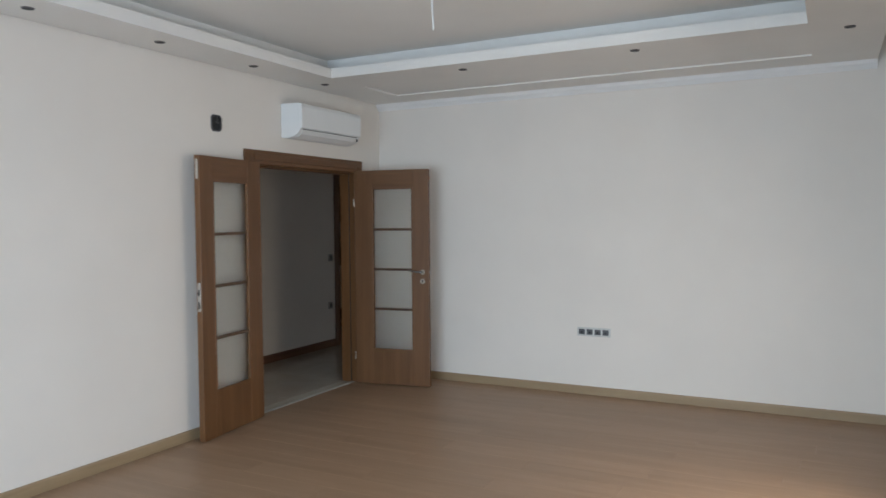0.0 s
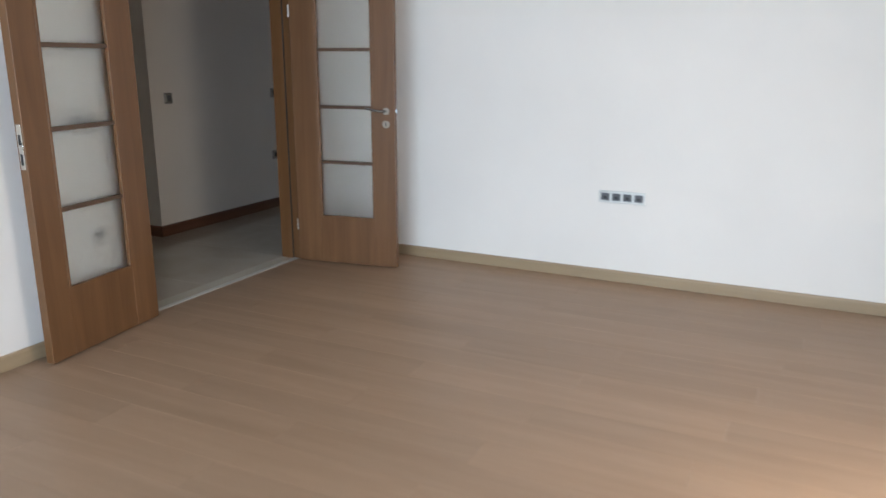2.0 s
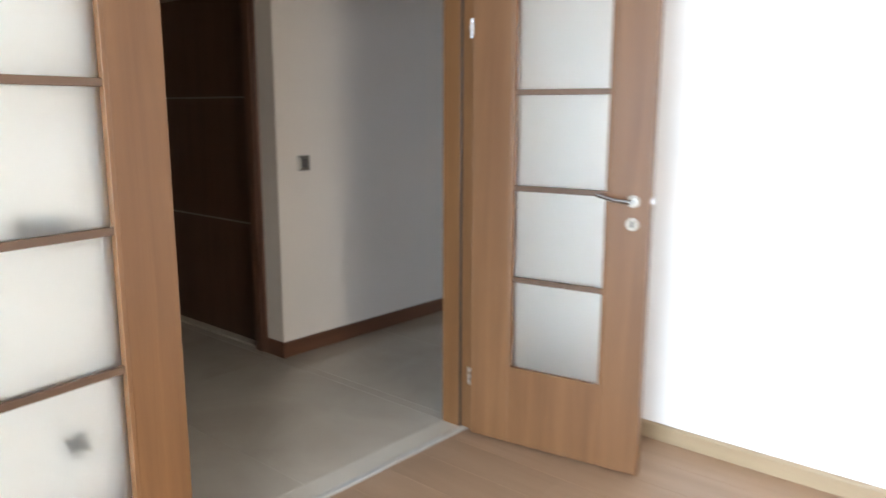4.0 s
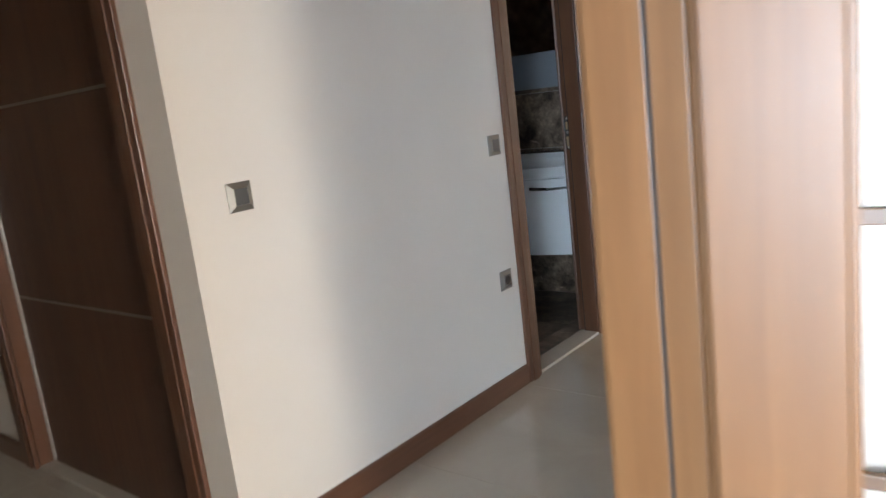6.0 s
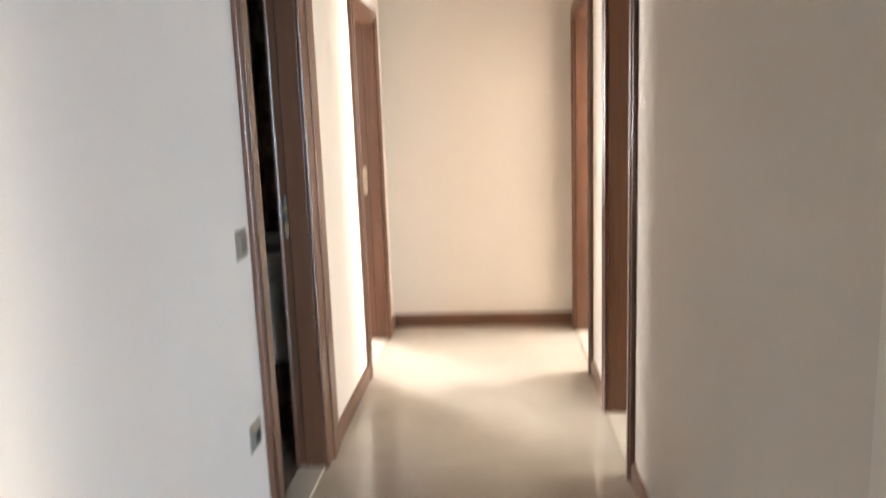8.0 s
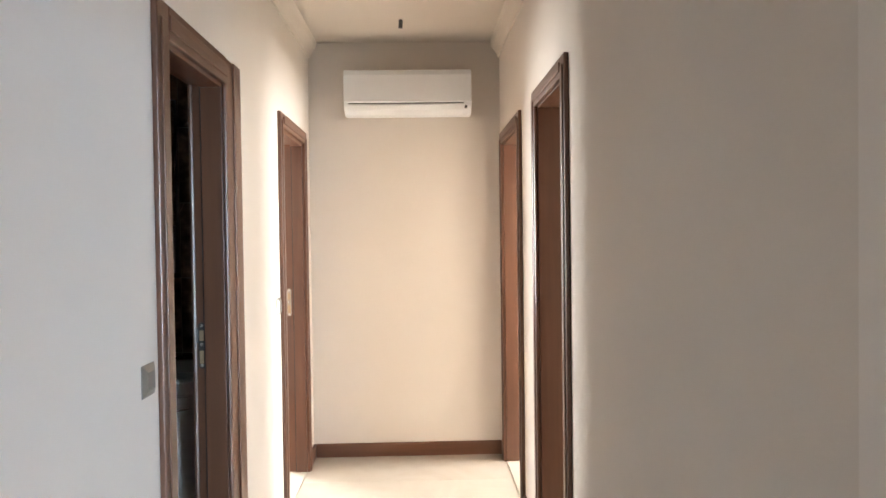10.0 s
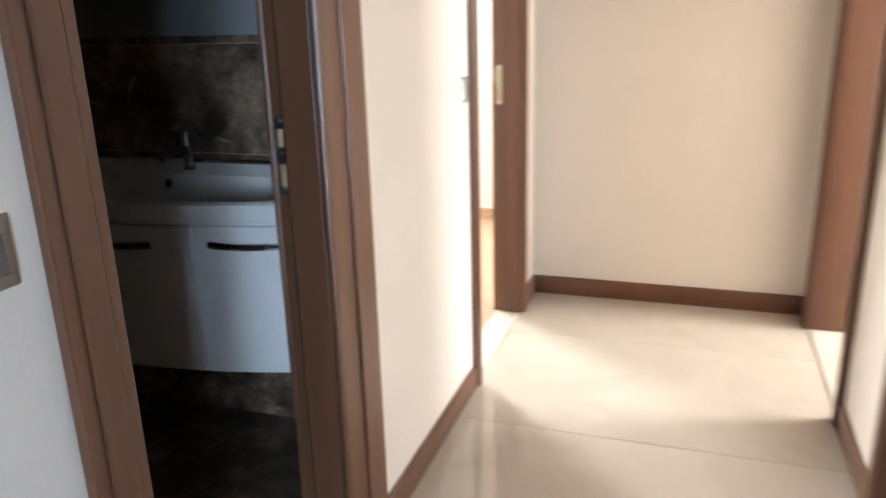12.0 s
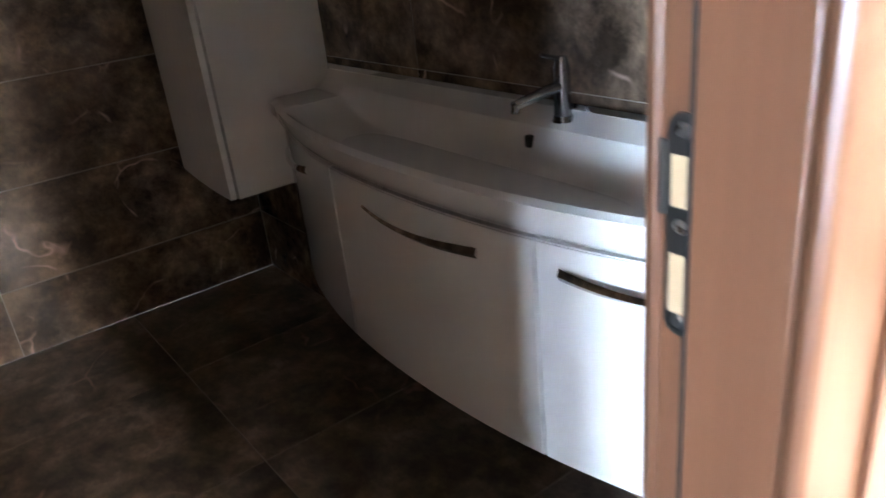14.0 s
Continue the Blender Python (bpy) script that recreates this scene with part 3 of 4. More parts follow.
# ---- strike plates on jambs ----
def strike(name, x, y, z, label, metal):
    """Plate with round ends on a jamb face that looks towards -y."""
    s = thing(name, label, "strike plate")
    h, r = 0.086, 0.0125
    ends = [(x + r * math.cos(a), z + (h - r) + r * math.sin(a)) for a in [math.pi * i / 8 for i in range(9)]]
    ends += [(x + r * math.cos(a), z - (h - r) + r * math.sin(a)) for a in [math.pi + math.pi * i / 8 for i in range(9)]]
    plate_bm = extrude_profile(ends, "y", y - 0.0025, y)
    part("plate", plate_bm, metal, s)
    for a, b in ((z - 0.067, z - 0.019), (z + 0.018, z + 0.056)):
        part("slot", boxes((x - 0.008, x + 0.008, y - 0.0035, y - 0.0025, a, b)), BRASS, s, "pale opening in the plate")
    part("lip", boxes((x - 0.0185, x - 0.0125, y - 0.005, y - 0.001, z + 0.01, z + 0.066), bevel=0.0015), metal, s)
    for zz in (z - 0.074, z + 0.003, z + 0.074):
        sb = bmesh.new()
        rod(sb, (x, y - 0.0025, zz), (x, y - 0.0045, zz), 0.0058, 12, 0.0042)
        part("screw", sb, SATIN, s, smooth=True)


strike("door_strike_plate", CI + 0.019, BT[1] - 0.022, 1.07, "dark metal strike plate in the bathroom door jamb", IRON)
strike("door_strike_plate", CI + 0.017, WR[1] - 0.022, 1.06, "satin metal strike plate in the bedroom door jamb", NICKEL)


def butt_hinge(x, y, z):
    """Hinge left on a jamb that looks towards -y: two leaves with screws and a knuckle of three barrels."""
    h = thing("butt_hinge_fitting", "pale satin butt hinge screwed to an empty door jamb", "door hinge", "hinges of the side room")
    part("leaf", boxes((x - 0.016, x + 0.016, y - 0.0022, y, z - 0.032, z + 0.032), bevel=0.0008), SATIN, h)
    for i in range(3):
        kb = bmesh.new()
        rod(kb, (x + 0.02, y - 0.006, z - 0.032 + i * 0.0215), (x + 0.02, y - 0.006, z - 0.0115 + i * 0.0215), 0.0062, 14)
        part("knuckle", kb, SATIN, h, smooth=True)
    for zz in (z - 0.021, z, z + 0.021):
        sb = bmesh.new()
        rod(sb, (x - 0.004, y - 0.0022, zz), (x - 0.004, y - 0.0034, zz), 0.004, 10)
        part("screw", sb, CHROME, h, smooth=True)


for z in (0.28, 1.8):
    butt_hinge(-0.022, SR[1] - 0.022, z)


# ---- wall fittings ----
def plate(name, m, label, category, modules, frame_mat, inset_mat, kind_of, group=""):
    """Fitting on a wall: local x along the wall, z up, -y out of it."""
    t = thing(name, label, category, group, m=m)
    w = 0.071 * modules + 0.014
    h = 0.085 if modules == 1 else 0.078
    fr = bmesh.new()
    if modules == 1:
        rings = []
        for dx, dz, yy in ((0, 0, 0), (0, 0, -0.003), (0.001, 0.001, -0.004), (0.017, 0.017, -0.0125), (0.0185, 0.0185, -0.0125), (0.0185, 0.0185, 0)):
            rings.append([fr.verts.new((sx * (w / 2 - dx), yy, sz * (h / 2 - dz))) for sx, sz in ((-1, -1), (1, -1), (1, 1), (-1, 1))])
        for a, b in zip(rings, rings[1:]):
            for i in range(4):
                fr.faces.new((a[i], a[(i + 1) % 4], b[(i + 1) % 4], b[i]))
        bmesh.ops.recalc_face_normals(fr, faces=fr.faces)
    else:
        box(fr, -w / 2, w / 2, -0.009, 0.0, -h / 2, h / 2, 0.003)
    part("frame", fr, frame_mat, t)
    for i in range(modules):
        cx = (i - (modules - 1) / 2) * 0.071
        k = part(kind_of, boxes((cx - (0.0235 if modules == 1 else 0.027), cx + (0.0235 if modules == 1 else 0.027), -0.0125, -0.0005, -0.0235, 0.0235), bevel=0.0015), inset_mat, t)
        if kind_of == "socket":
            cup = bmesh.new()
            rod(cup, (cx, -0.0124, 0), (cx, -0.0132, 0), 0.019, 20)
            part("socket_well", cup, BLACK, k, smooth=True)
        elif kind_of == "outlet":
            part("port", boxes((cx - 0.009, cx + 0.009, -0.0135, -0.0124, -0.012, 0.004)), BLACK, k)
    return t


east_face = 90   # local -y turned to look along +x
for y, z, kind_of, lab in ((-0.224, 1.103, "rocker", "silver framed light switch with grey rocker"), (1.086, 1.097, "rocker", "silver framed light switch beside the bathroom door"),
                           (2.9, 1.115, "rocker", "silver framed light switch beside a bedroom door")):
    plate("light_switch", pose(CX0, y, z, 0, 0, east_face), lab, "light switch", 1, BRUSHED, PLASTIC_GREY, kind_of, "corridor switches")
plate("wall_socket", pose(CX0, 1.071, 0.512, 0, 0, east_face), "silver framed wall socket near the floor", "wall socket", 1, BRUSHED, PLASTIC_GREY, "socket")
plate("socket_row", pose(2.204, 0.0, 0.558, 0, 0, 0), "row of four grey outlets in a silver frame", "wall socket", 4, SILVER, SLATE, "outlet")
plate("double_light_switch", pose(0.0, -2.17, 1.11, 0, 0, east_face), "dark double light switch behind the open leaf", "light switch", 2, SILVER, SLATE, "rocker")
plate("wall_socket", pose(0.0, -2.14, 0.53, 0, 0, east_face), "dark wall socket behind the open leaf", "wall socket", 1, SILVER, SLATE, "socket")

jb = thing("junction_box", "open black junction box with bare wire ends", "junction box")


def octagon(w, h, cut, y=-2.246, z=2.288):
    return [(y + sy * a, z + sz * b) for sy, sz, a, b in (
        (-1, -1, w - cut, h), (1, -1, w - cut, h), (1, -1, w, h - cut), (1, 1, w, h - cut), (1, 1, w - cut, h), (-1, 1, w - cut, h), (-1, 1, w, h - cut), (-1, -1, w, h - cut))]


rim = bmesh.new()
loops = [[rim.verts.new((x, u, v)) for u, v in octagon(w, h, c)] for x, w, h, c in ((0.0, 0.054, 0.062, 0.02), (0.006, 0.053, 0.061, 0.02), (0.006, 0.044, 0.052, 0.016), (0.0005, 0.043, 0.051, 0.016))]
for a, b in zip(loops, loops[1:]):
    for k in range(8):
        rim.faces.new((a[k], a[(k + 1) % 8], b[(k + 1) % 8], b[k]))
bmesh.ops.recalc_face_normals(rim, faces=rim.faces)
part("rim", rim, SLATE, jb)
part("hollow", extrude_profile(octagon(0.043, 0.051, 0.016), "x", 0.0, 0.001), BLACK, jb)
wb = bmesh.new()
rod(wb, (0.002, -2.256, 2.30), (0.02, -2.236, 2.285), 0.004, 8)
rod(wb, (0.002, -2.236, 2.31), (0.018, -2.251, 2.33), 0.004, 8)
part("wire_ends", wb, PLASTIC_GREY, jb, smooth=True)


# ---- air conditioners ----
def air_conditioner(name, width, m, label):
    """Wall unit: local x along the wall, -y out of it, z up from its lower edge."""
    ac = thing(name, label, "air conditioner", m=m)
    h, d = 0.285, 0.205
    prof = [(0, 0.01), (-0.06, 0.0), (-0.13, 0.01), (-0.18, 0.036), (-0.198, 0.062), (-d, 0.085), (-d, h - 0.05), (-0.195, h - 0.02), (-0.175, h - 0.004), (-0.15, h), (0, h)]
    body = extrude_profile(prof, "x", -width / 2, width / 2)
    bmesh.ops.bevel(body, geom=[e for e in body.edges if abs(e.verts[0].co.x - e.verts[1].co.x) < 1e-5], offset=0.006, segments=2, affect="EDGES")
    part("body", body, PLASTIC_WHITE, ac, smooth=True)
    front = extrude_profile([(-d - 0.001, 0.073), (-d - 0.011, 0.08), (-d - 0.014, h - 0.04), (-d - 0.004, h - 0.012), (-d + 0.03, h - 0.0), (-d + 0.03, h - 0.01)], "x", -width / 2 + 0.003, width / 2 - 0.003)
    part("front_panel", front, PLASTIC_WHITE, ac)
    slot = boxes((-width / 2 + 0.03, width / 2 - 0.05, -d - 0.001, -d + 0.02, 0.0665, 0.0715))
    part("outlet_slot", slot, SLATE, ac)
    flap = extrude_profile([(-d + 0.008, 0.064), (-d + 0.002, 0.06), (-0.182, 0.03), (-0.135, 0.004), (-0.13, 0.012)], "x", -width / 2 + 0.03, width / 2 - 0.06)
    part("flap", flap, PLASTIC_WHITE, ac)
    part("side_hatch", boxes((width / 2 - 0.045, width / 2 - 0.028, -0.202, -0.19, 0.035, 0.055), bevel=0.003), PLASTIC_GREY, ac)
    return ac


air_conditioner("air_conditioner", 0.86, pose(0.0, -1.082, 2.24, 0, 0, 90), "white split air conditioner above the double doorway")
air_conditioner("air_conditioner", 0.81, pose(-0.76, END, 2.232, 0, 0, 0), "white split air conditioner high on the corridor's end wall")


# ---- ceiling fittings ----
def downlight(x, y, z, label):
    d = thing("downlight", label, "downlight", "recessed downlights", m=pose(x, y, z))
    ring = bmesh.new()
    outer, inner, n = 0.034, 0.025, 24
    rows = [[ring.verts.new((r * math.cos(a), r * math.sin(a), h)) for a in [2 * math.pi * i / n for i in range(n)]] for r, h in ((outer, 0.0), (outer - 0.003, -0.005), (inner, -0.004), (inner, -0.0005))]
    for r0, r1 in zip(rows, rows[1:]):
        for i in range(n):
            ring.faces.new((r0[i], r0[(i + 1) % n], r1[(i + 1) % n], r1[i]))
    bmesh.ops.recalc_face_normals(ring, faces=ring.faces)
    part("ring", ring, SLATE, d, "dark ring", True)
    hole = bmesh.new()
    rod(hole, (0, 0, -0.001), (0, 0, -0.002), inner, n)
    part("hollow", hole, BLACK, d)


for x, y in ((0.24, -1.22), (0.24, -2.1), (0.24, -2.97), (0.24, -3.85), (1.53, -1.21), (2.84, -1.21), (4.135, -1.21), (0.24, -4.72), (4.135, -2.1), (4.135, -2.97)):
    downlight(x, y, H, "small dark recessed downlight, unlit")
cord = thing("ceiling_cable", "bare white lamp cable hanging from the ceiling", "cable")
cb2 = bmesh.new()
pts = [(2.165, -2.883, 2.89), (2.167, -2.883, 2.80), (2.164, -2.883, 2.70), (2.172, -2.883, 2.564)]
for a, b in zip(pts, pts[1:]):
    rod(cb2, a, b, 0.004, 8)
part("wire", cb2, PLASTIC_WHITE, cord, smooth=True)
lampwire = thing("ceiling_cable", "short white lamp cable end in the corridor ceiling", "cable")
cb3 = bmesh.new()
rod(cb3, (-0.79, 3.53, 2.735), (-0.792, 3.53, 2.685), 0.012, 10)
part("wire", cb3, PLASTIC_GREY, lampwire, smooth=True)


# ---- bathroom ----
VX0, VX1, VZ0, VZ1 = -3.2, -1.66, 0.316, 0.79
VC = (VX0 + VX1) / 2


def bow(x, out=0.0):
    """Front of the vanity: y over x."""
    u = (x - VC) / ((VX1 - VX0) / 2)
    return 2.235 + 0.135 * abs(u) ** 2.2 - out


def bow_strip(x0, x1, z0, z1, out, thick, steps=14):
    bm = bmesh.new()
    loops = []
    for i in range(steps + 1):
        x = x0 + (x1 - x0) * i / steps
        y = bow(x, out)
        loops.append([bm.verts.new(c) for c in ((x, y, z0), (x, y, z1), (x, y + thick, z1), (x, y + thick, z0))])
    for a, b in zip(loops, loops[1:]):
        for i in range(4):
            bm.faces.new((a[i], a[(i + 1) % 4], b[(i + 1) % 4], b[i]))
    bm.faces.new(loops[0])
    bm.faces.new(loops[-1])
    bmesh.ops.recalc_face_normals(bm, faces=bm.faces)
    sharp = [e for e in bm.edges if e.calc_face_angle(0) > radians(40)]
    bmesh.ops.bevel(bm, geom=sharp, offset=0.003, segments=2, affect="EDGES")
    return bm


vanity = thing("vanity_cabinet", "white lacquered bow-fronted wall-hung washbasin cabinet", "bathroom cabinet")
carc = bmesh.new()
n = 24
lo = [carc.verts.new((VX0 + 0.01 + (VX1 - VX0 - 0.02) * i / n, bow(VX0 + 0.01 + (VX1 - VX0 - 0.02) * i / n) + 0.02, VZ0 + 0.004)) for i in range(n + 1)]
lo += [carc.verts.new((VX1 - 0.01, BN - 0.002, VZ0 + 0.004)), carc.verts.new((VX0 + 0.01, BN - 0.002, VZ0 + 0.004))]
hi = [carc.verts.new((v.co.x, v.co.y, VZ1)) for v in lo]
for i in range(len(lo)):
    carc.faces.new((lo[i], lo[(i + 1) % len(lo)], hi[(i + 1) % len(lo)], hi[i]))
carc.faces.new(lo)
carc.faces.new(hi)
bmesh.ops.recalc_face_normals(carc, faces=carc.faces)
part("carcass", carc, GLOSS_WHITE, vanity)
D1, D2 = -2.735, -2.06
fronts = []
for nm, a, b in (("door", VX0, D1 - 0.0015), ("drawer_front", D1 + 0.0015, D2 - 0.0015), ("door", D2 + 0.0015, VX1)):
    fronts.append(part(nm, bow_strip(a, b, VZ0, VZ1 - 0.012, 0.0, 0.019), GLOSS_WHITE, vanity, smooth=True))


def pull(x0, x1, z, parent):
    """Curved chrome handle along the bowed front; it swells from a point at x0 to a blunt end at x1."""
    bm = bmesh.new()
    steps, loops = 16, []
    for i in range(steps + 1):
        u = i / steps
        x = x0 + (x1 - x0) * u
        sag = math.sin(math.pi * min(1.0, u * 0.92 + 0.04))
        y = bow(x) - 0.001 - 0.02 * sag
        hgt = 0.0025 + 0.0085 * u ** 0.8
        zc = z - 0.004 * u - 0.007 * sag
        loops.append([bm.verts.new(c) for c in ((x, y, zc - hgt), (x, y - 0.005, zc - hgt * 0.2), (x, y, zc + hgt), (x, min(y + 0.012, bow(x)), zc))])
    for a, b in zip(loops, loops[1:]):
        for i in range(4):
            bm.faces.new((a[i], a[(i + 1) % 4], b[(i + 1) % 4], b[i]))
    bm.faces.new(loops[0])
    bm.faces.new(loops[-1])
    bmesh.ops.recalc_face_normals(bm, faces=bm.faces)
    part("handle", bm, CHROME, parent, "curved chrome handle", True)


pull(-3.16, -2.92, 0.728, fronts[0])
pull(-2.575, -2.192, 0.724, fronts[1])
pull(-1.69, -2.008, 0.73, fronts[2])

# washbasin: a bowed slab with a sunk bowl
BZ0, BZ1 = 0.792, 0.86
basin = thing("washbasin", "white ceramic bow-fronted washbasin on the vanity", "washbasin")
bb = bmesh.new()
nx, ny = 56, 40
BX0, BX1 = VX0 - 0.02, VX1 + 0.004
grid = []
for i in range(nx + 1):
    x = BX0 + (BX1 - BX0) * i / nx
    yf = bow(min(max(x, VX0), VX1), 0.022)
    row = []
    for j in range(ny + 1):
        v = j / ny
        y = yf + (BN - 0.003 - yf) * v
        du = max(0.0, 1 - abs((x - VC) / 0.62) ** 3)
        dv = max(0.0, 1 - (abs(v - 0.46) / (0.35 if v > 0.46 else 0.41)) ** (4 if v > 0.46 else 2))
        sink = 0.085 * min(1.0, (du * dv) ** 0.65 * 1.12) if du * dv > 0 else 0.0
        tilt = -0.012 * (1 - min(1.0, v / 0.08))
        rise = 0.055 * max(0.0, (v - 0.72) / 0.28)
        row.append(bb.verts.new((x, y, BZ1 - sink + tilt + rise)))
    grid.append(row)
for i in range(nx):
    for j in range(ny):
        bb.faces.new((grid[i][j], grid[i + 1][j], grid[i + 1][j + 1], grid[i][j + 1]))
skirt = [grid[i][0] for i in range(nx + 1)] + [grid[nx][j] for j in range(1, ny + 1)] + [grid[i][ny] for i in range(nx - 1, -1, -1)] + [grid[0][j] for j in range(ny - 1, 0, -1)]
mid = [bb.verts.new((v.co.x, v.co.y + (0.003 if v.co.y < BN - 0.1 else 0), BZ1 - 0.045)) for v in skirt]
low = [bb.verts.new((v.co.x, min(v.co.y + (0.02 if v.co.y < BN - 0.05 else 0), BN - 0.003), BZ0)) for v in skirt]
for a, b in ((skirt, mid), (mid, low)):
    for i in range(len(a)):
        k = (i + 1) % len(a)
        bb.faces.new((a[i], a[k], b[k], b[i]))
bmesh.ops.recalc_face_normals(bb, faces=bb.faces)
part("bowl", bb, CERAMIC, basin, smooth=True)
ob_b = bmesh.new()
box(ob_b, -2.312, -2.294, 2.487, 2.512, 0.836, 0.862, 0.004)
part("overflow", ob_b, BLACK, basin, "dark overflow slot")
db = bmesh.new()
rod(db, (-2.3, 2.42, 0.7745), (-2.3, 2.42, 0.7785), 0.026, 24)
part("waste", db, CHROME, basin, "chrome waste cap", True)
part("back_upstand", boxes((BX0, BX1, BN - 0.014, BN - 0.002, BZ1 + 0.03, BZ1 + 0.056), bevel=0.003), CERAMIC, basin)
part("seal_strip", boxes((BX0, BX1, BN - 0.017, BN - 0.0145, BZ1 + 0.05, BZ1 + 0.064), bevel=0.001), CHROME, basin, "thin chrome edge")

tap = thing("basin_mixer_tap", "chrome single lever mixer tap on the washbasin", "tap")
tb = bmesh.new()
TX, TY = -2.24, BN - 0.04
TZ = BZ1 + 0.034
rod(tb, (TX, TY, TZ - 0.001), (TX, TY, TZ + 0.01), 0.023, 24, 0.02)
rod(tb, (TX, TY, TZ + 0.01), (TX, TY, TZ + 0.1), 0.0175, 24, 0.0165)
part("column", tb, DIMMED_CHROME, tap, smooth=True)
sp = bmesh.new()
rod(sp, (TX, TY - 0.012, TZ + 0.07), (TX, TY - 0.13, TZ + 0.058), 0.012, 16, 0.0095)
rod(sp, (TX, TY - 0.126, TZ + 0.06), (TX, TY - 0.128, TZ + 0.043), 0.0085, 16)
part("spout", sp, DIMMED_CHROME, tap, smooth=True)
lv = bmesh.new()
rod(lv, (TX, TY, TZ + 0.1005), (TX, TY, TZ + 0.126), 0.017, 24, 0.011)
rod(lv, (TX, TY, TZ + 0.12), (TX, TY - 0.055, TZ + 0.138), 0.0055, 12, 0.004)
part("lever", lv, DIMMED_CHROME, tap, smooth=True)

tall = thing("tall_cabinet", "white lacquered tall cabinet hung beside the vanity", "bathroom cabinet")
tx0, tx1 = -3.72, -3.245
tc = bmesh.new()
prof = [(tx0, BN - 0.002), (tx0, 2.235)] + [(tx0 + (tx1 - tx0) * i / 10, 2.235 - 0.03 * math.sin(math.pi * i / 20 + 0.0)) for i in range(1, 10)] + [(tx1, 2.21), (tx1, BN - 0.002)]
tc = extrude_profile([(x, y) for x, y in prof], "z", 0.59, 2.1)
part("body", tc, GLOSS_WHITE, tall)
part("door", extrude_profile([(tx0 + 0.002, 2.232)] + [(tx0 + (tx1 - tx0) * i / 10, 2.232 - 0.03 * math.sin(math.pi * i / 20)) for i in range(1, 10)] + [(tx1 - 0.002, 2.202), (tx1 - 0.002, 2.184)]
     + [(tx0 + (tx1 - tx0) * i / 10, 2.214 - 0.03 * math.sin(math.pi * i / 20)) for i in range(9, 0, -1)] + [(tx0 + 0.002, 2.214)], "z", 0.593, 2.095), GLOSS_WHITE, tall)

mir = thing("bathroom_mirror", "wall mirror with a white lower panel dimmed to grey above the washbasin", "mirror")
part("backing", boxes((-2.95, -1.80, BN - 0.02, BN - 0.002, 1.31, 2.1), bevel=0.002), DIMMED_LACQUER, mir)
part("mirror_glass", boxes((-2.945, -1.805, BN - 0.024, BN - 0.0205, 1.525, 2.095)), MIRROR, mir)
part("ledge", boxes((-2.95, -1.80, BN - 0.05, BN - 0.0205, 1.31, 1.52), bevel=0.003), DIMMED_LACQUER, mir)


# ---- windows, out of view, that light the rooms ----
def window(name, axis, face, lo, hi, z0, z1, panes, label):
    w = thing(name, label, "window", kind="structure")
    a, b = face, face + 0.07

    def put(u0, u1, zz0, zz1, w0, w1, bevel=0.0):
        return boxes((w0, w1, u0, u1, zz0, zz1), bevel=bevel) if axis == "y" else boxes((u0, u1, w0, w1, zz0, zz1), bevel=bevel)
    part("window_frame", put(lo, hi, z0, z0 + 0.06, a, b), PLASTIC_WHITE, w)
    part("window_frame", put(lo, hi, z1 - 0.06, z1, a, b), PLASTIC_WHITE, w)
    step = (hi - lo) / panes
    for i in range(panes + 1):
        u = min(max(lo + i * step, lo + 0.03), hi - 0.03)
        part("window_frame", put(u - 0.03, u + 0.03, z0 + 0.06, z1 - 0.06, a, b), PLASTIC_WHITE, w)
    for i in range(panes):
        p = part("pane", put(lo + i * step + 0.03, lo + (i + 1) * step - 0.03, z0 + 0.06, z1 - 0.06, a + 0.03, a + 0.036), CLEAR, w)
        p.visible_shadow = False


window("window_1", "y", EAST + 0.1, -2.85, -2.0, 0.08, 2.38, 1, "white framed balcony window")
window("window_6", "y", EAST + 0.1, -7.75, -6.15, 0.08, 2.38, 2, "white framed balcony window")
window("window_2", "x", -8.6, 1.0, 4.3, 0.08, 2.38, 3, "wide white framed window")
window("window_3", "x", 5.44, -4.45, -3.05, 0.85, 2.25, 2, "white framed bedroom window")
window("window_4", "y", 2.79, 3.05, 4.85, 0.85, 2.25, 2, "white framed bedroom window")
window("window_5", "y", 2.79, 1.1, 2.3, 0.9, 2.2, 2, "white framed window")

tagged(link("ground", boxes((-60, 60, -60, 60, -9.2, -9.0)), plain("asphalt", (0.06, 0.06, 0.06), 0.9)), "grey ground far below the flat", "ground", kind="structure")


# ---- laid pieces: planks and tiles ----
def slab_mesh(name, w, d, t, chamfer, mat):
    """Flat piece with its top at z = 0, centred, with eased top edges."""
    a, b, c = w / 2, d / 2, chamfer
    verts = [(-a, -b, -t), (a, -b, -t), (a, b, -t), (-a, b, -t), (-a, -b, -c), (a, -b, -c), (a, b, -c), (-a, b, -c),
             (-a + c, -b + c, 0), (a - c, -b + c, 0), (a - c, b - c, 0), (-a + c, b - c, 0)]
    faces = [(8, 9, 10, 11)] + [(i, (i + 1) % 4, 4 + (i + 1) % 4, 4 + i) for i in range(4)] + [(4 + i, 4 + (i + 1) % 4, 8 + (i + 1) % 4, 8 + i) for i in range(4)]
    me = bpy.data.meshes.new(name)
    me.from_pydata(verts, [], faces)
    me.materials.append(mat)
    return me


cache = {}


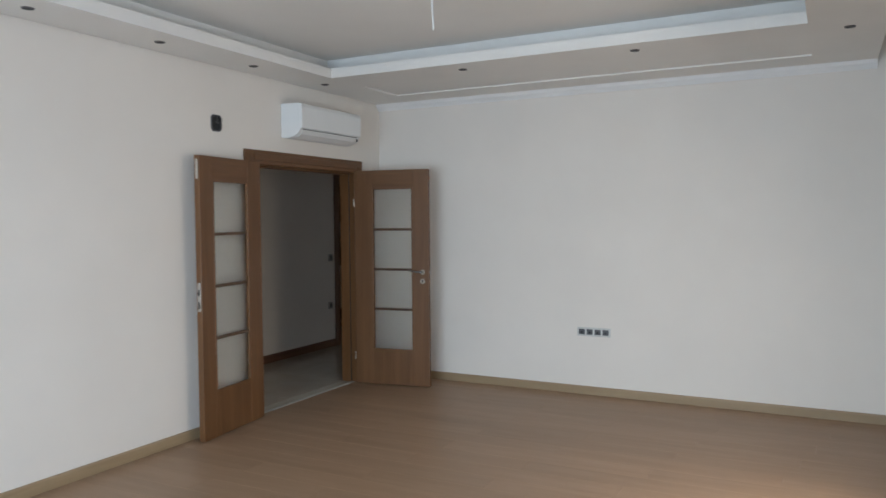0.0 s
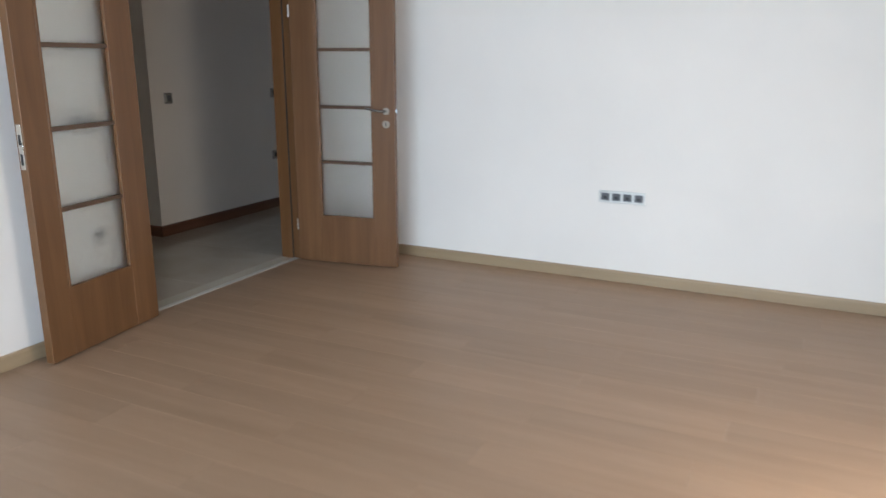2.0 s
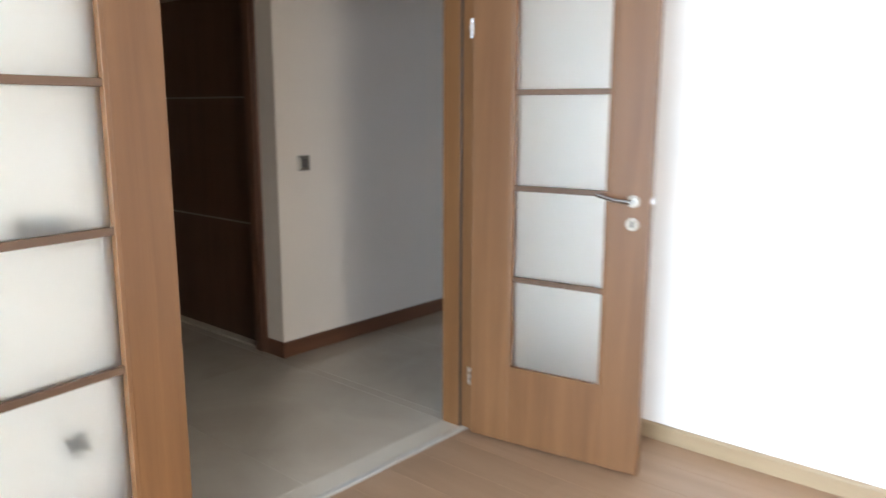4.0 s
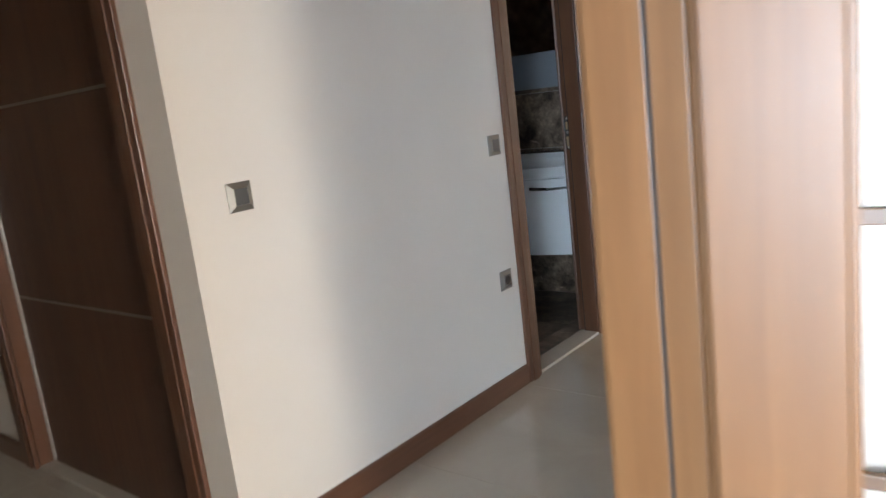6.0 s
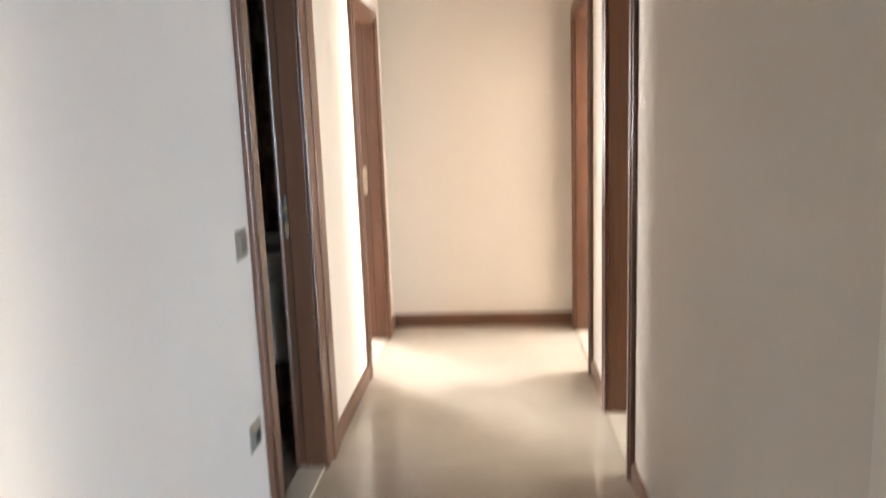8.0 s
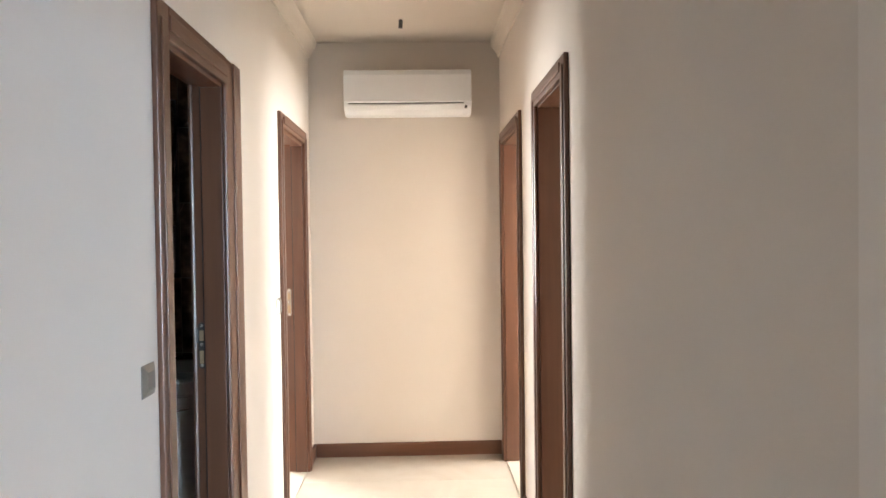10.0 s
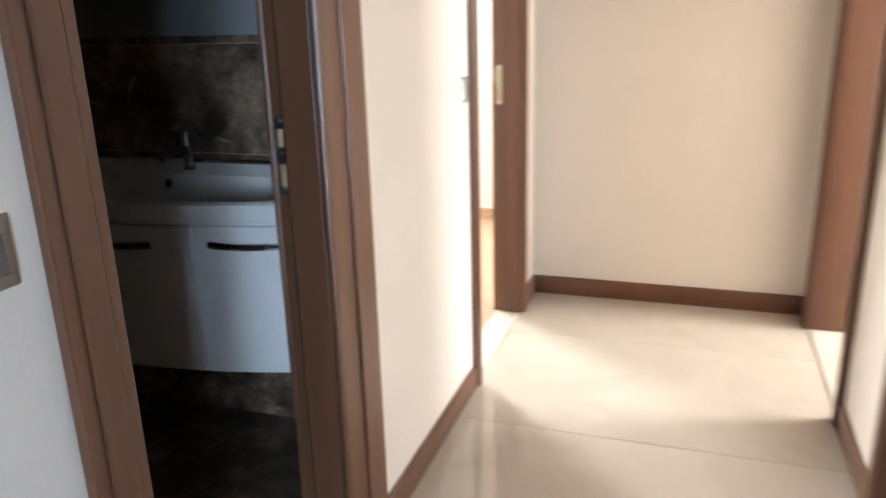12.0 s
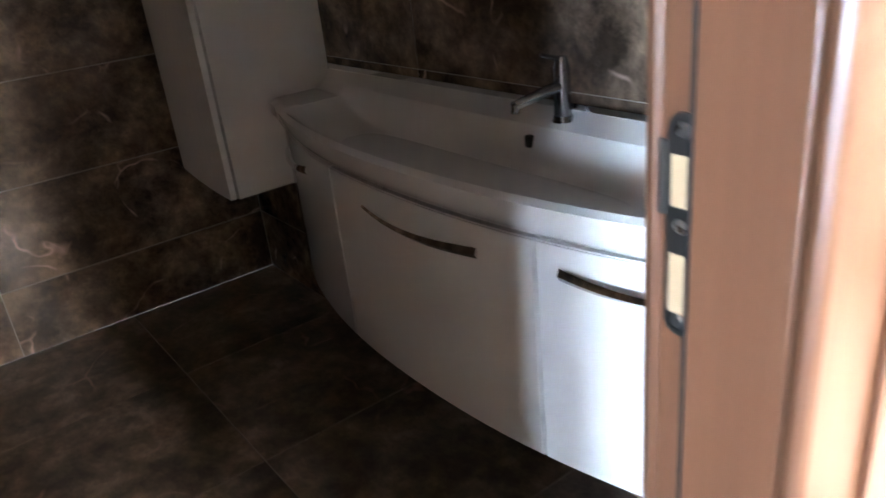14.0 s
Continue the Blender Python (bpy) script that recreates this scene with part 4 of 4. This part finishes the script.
def lay(name, parent, mat, x0, x1, y0, y1, t, gap, chamfer, m=None):
    w, d = round(x1 - x0 - gap, 4), round(y1 - y0 - gap, 4)
    key = (name, w, d, mat.name)
    if key not in cache:
        cache[key] = slab_mesh(name, w, d, t, chamfer, mat)
    ob = new(name, cache[key])
    ob.parent = parent
    here = Matrix.Translation(((x0 + x1) / 2, (y0 + y1) / 2, 0))
    ob.matrix_basis = here if m is None else m @ here
    return ob


PW, PL = 0.193, 1.38
y = 0.0
row = 0
while y > -8.4:
    y0 = max(y - PW, -8.4)
    x = -((row * 0.53) % 1.0) * PL
    while x < EAST:
        a, b = max(x, 0.0), min(x + PL, EAST)
        if b - a > 0.02:
            lay("plank", floor_living, LAMINATE, a, b, y0, y, 0.012, 0.0006, 0.0008)
        x += PL
    y = y0
    row += 1


def tile_floor(parent, mat, x0, x1, y0, y1, size_x, size_y, ox, oy, gap=0.0018):
    xs = sorted({x0, x1} | {ox + i * size_x for i in range(-20, 21) if x0 + 0.01 < ox + i * size_x < x1 - 0.01})
    ys = sorted({y0, y1} | {oy + i * size_y for i in range(-20, 21) if y0 + 0.01 < oy + i * size_y < y1 - 0.01})
    for a, b in zip(xs, xs[1:]):
        for c, d in zip(ys, ys[1:]):
            lay("tile", parent, mat, a, b, c, d, 0.01, gap, 0.0007)


tile_floor(floor_hall, TILE, CX0, CX1, RET, END, 1.3, 0.8, CX0 - 0.02, 2.737)
tile_floor(floor_hall, TILE, HX, CX1, HB, RET, 1.3, 0.8, CX0 - 0.02, 2.737)
tile_floor(floor_bath, MARBLE_FLOOR, BW, CI, 0.15, BN, 0.6, 0.6, -2.85, 1.975, 0.003)

wall_bath_west = bpy.data.objects["wall_bath_west"]
wall_bath_north = bpy.data.objects["wall_bath_north"]
ZS = [-0.003, 0.25, 0.595, 0.94, 1.285, 1.63, 1.975, 2.32, 2.6]
WEST_TURN = Matrix(((0, 0, 1, BW), (1, 0, 0, 0), (0, 1, 0, 0), (0, 0, 0, 1)))
NORTH_TURN = Matrix(((1, 0, 0, 0), (0, 0, -1, BN), (0, 1, 0, 0), (0, 0, 0, 1)))
for z0, z1 in zip(ZS, ZS[1:]):
    for a, b in ((0.15, 0.6), (0.6, 1.585), (1.585, BN)):
        lay("tile", wall_bath_west, MARBLE_WALL, a, b, z0, z1, 0.012, 0.004, 0.0006, WEST_TURN)
    for a, b in ((BW, -3.765), (-3.765, -2.78), (-2.78, -1.795), (-1.795, CI - 0.012)):
        lay("tile", wall_bath_north, MARBLE_WALL, a, b, z0, z1, 0.012, 0.0025, 0.0006, NORTH_TURN)
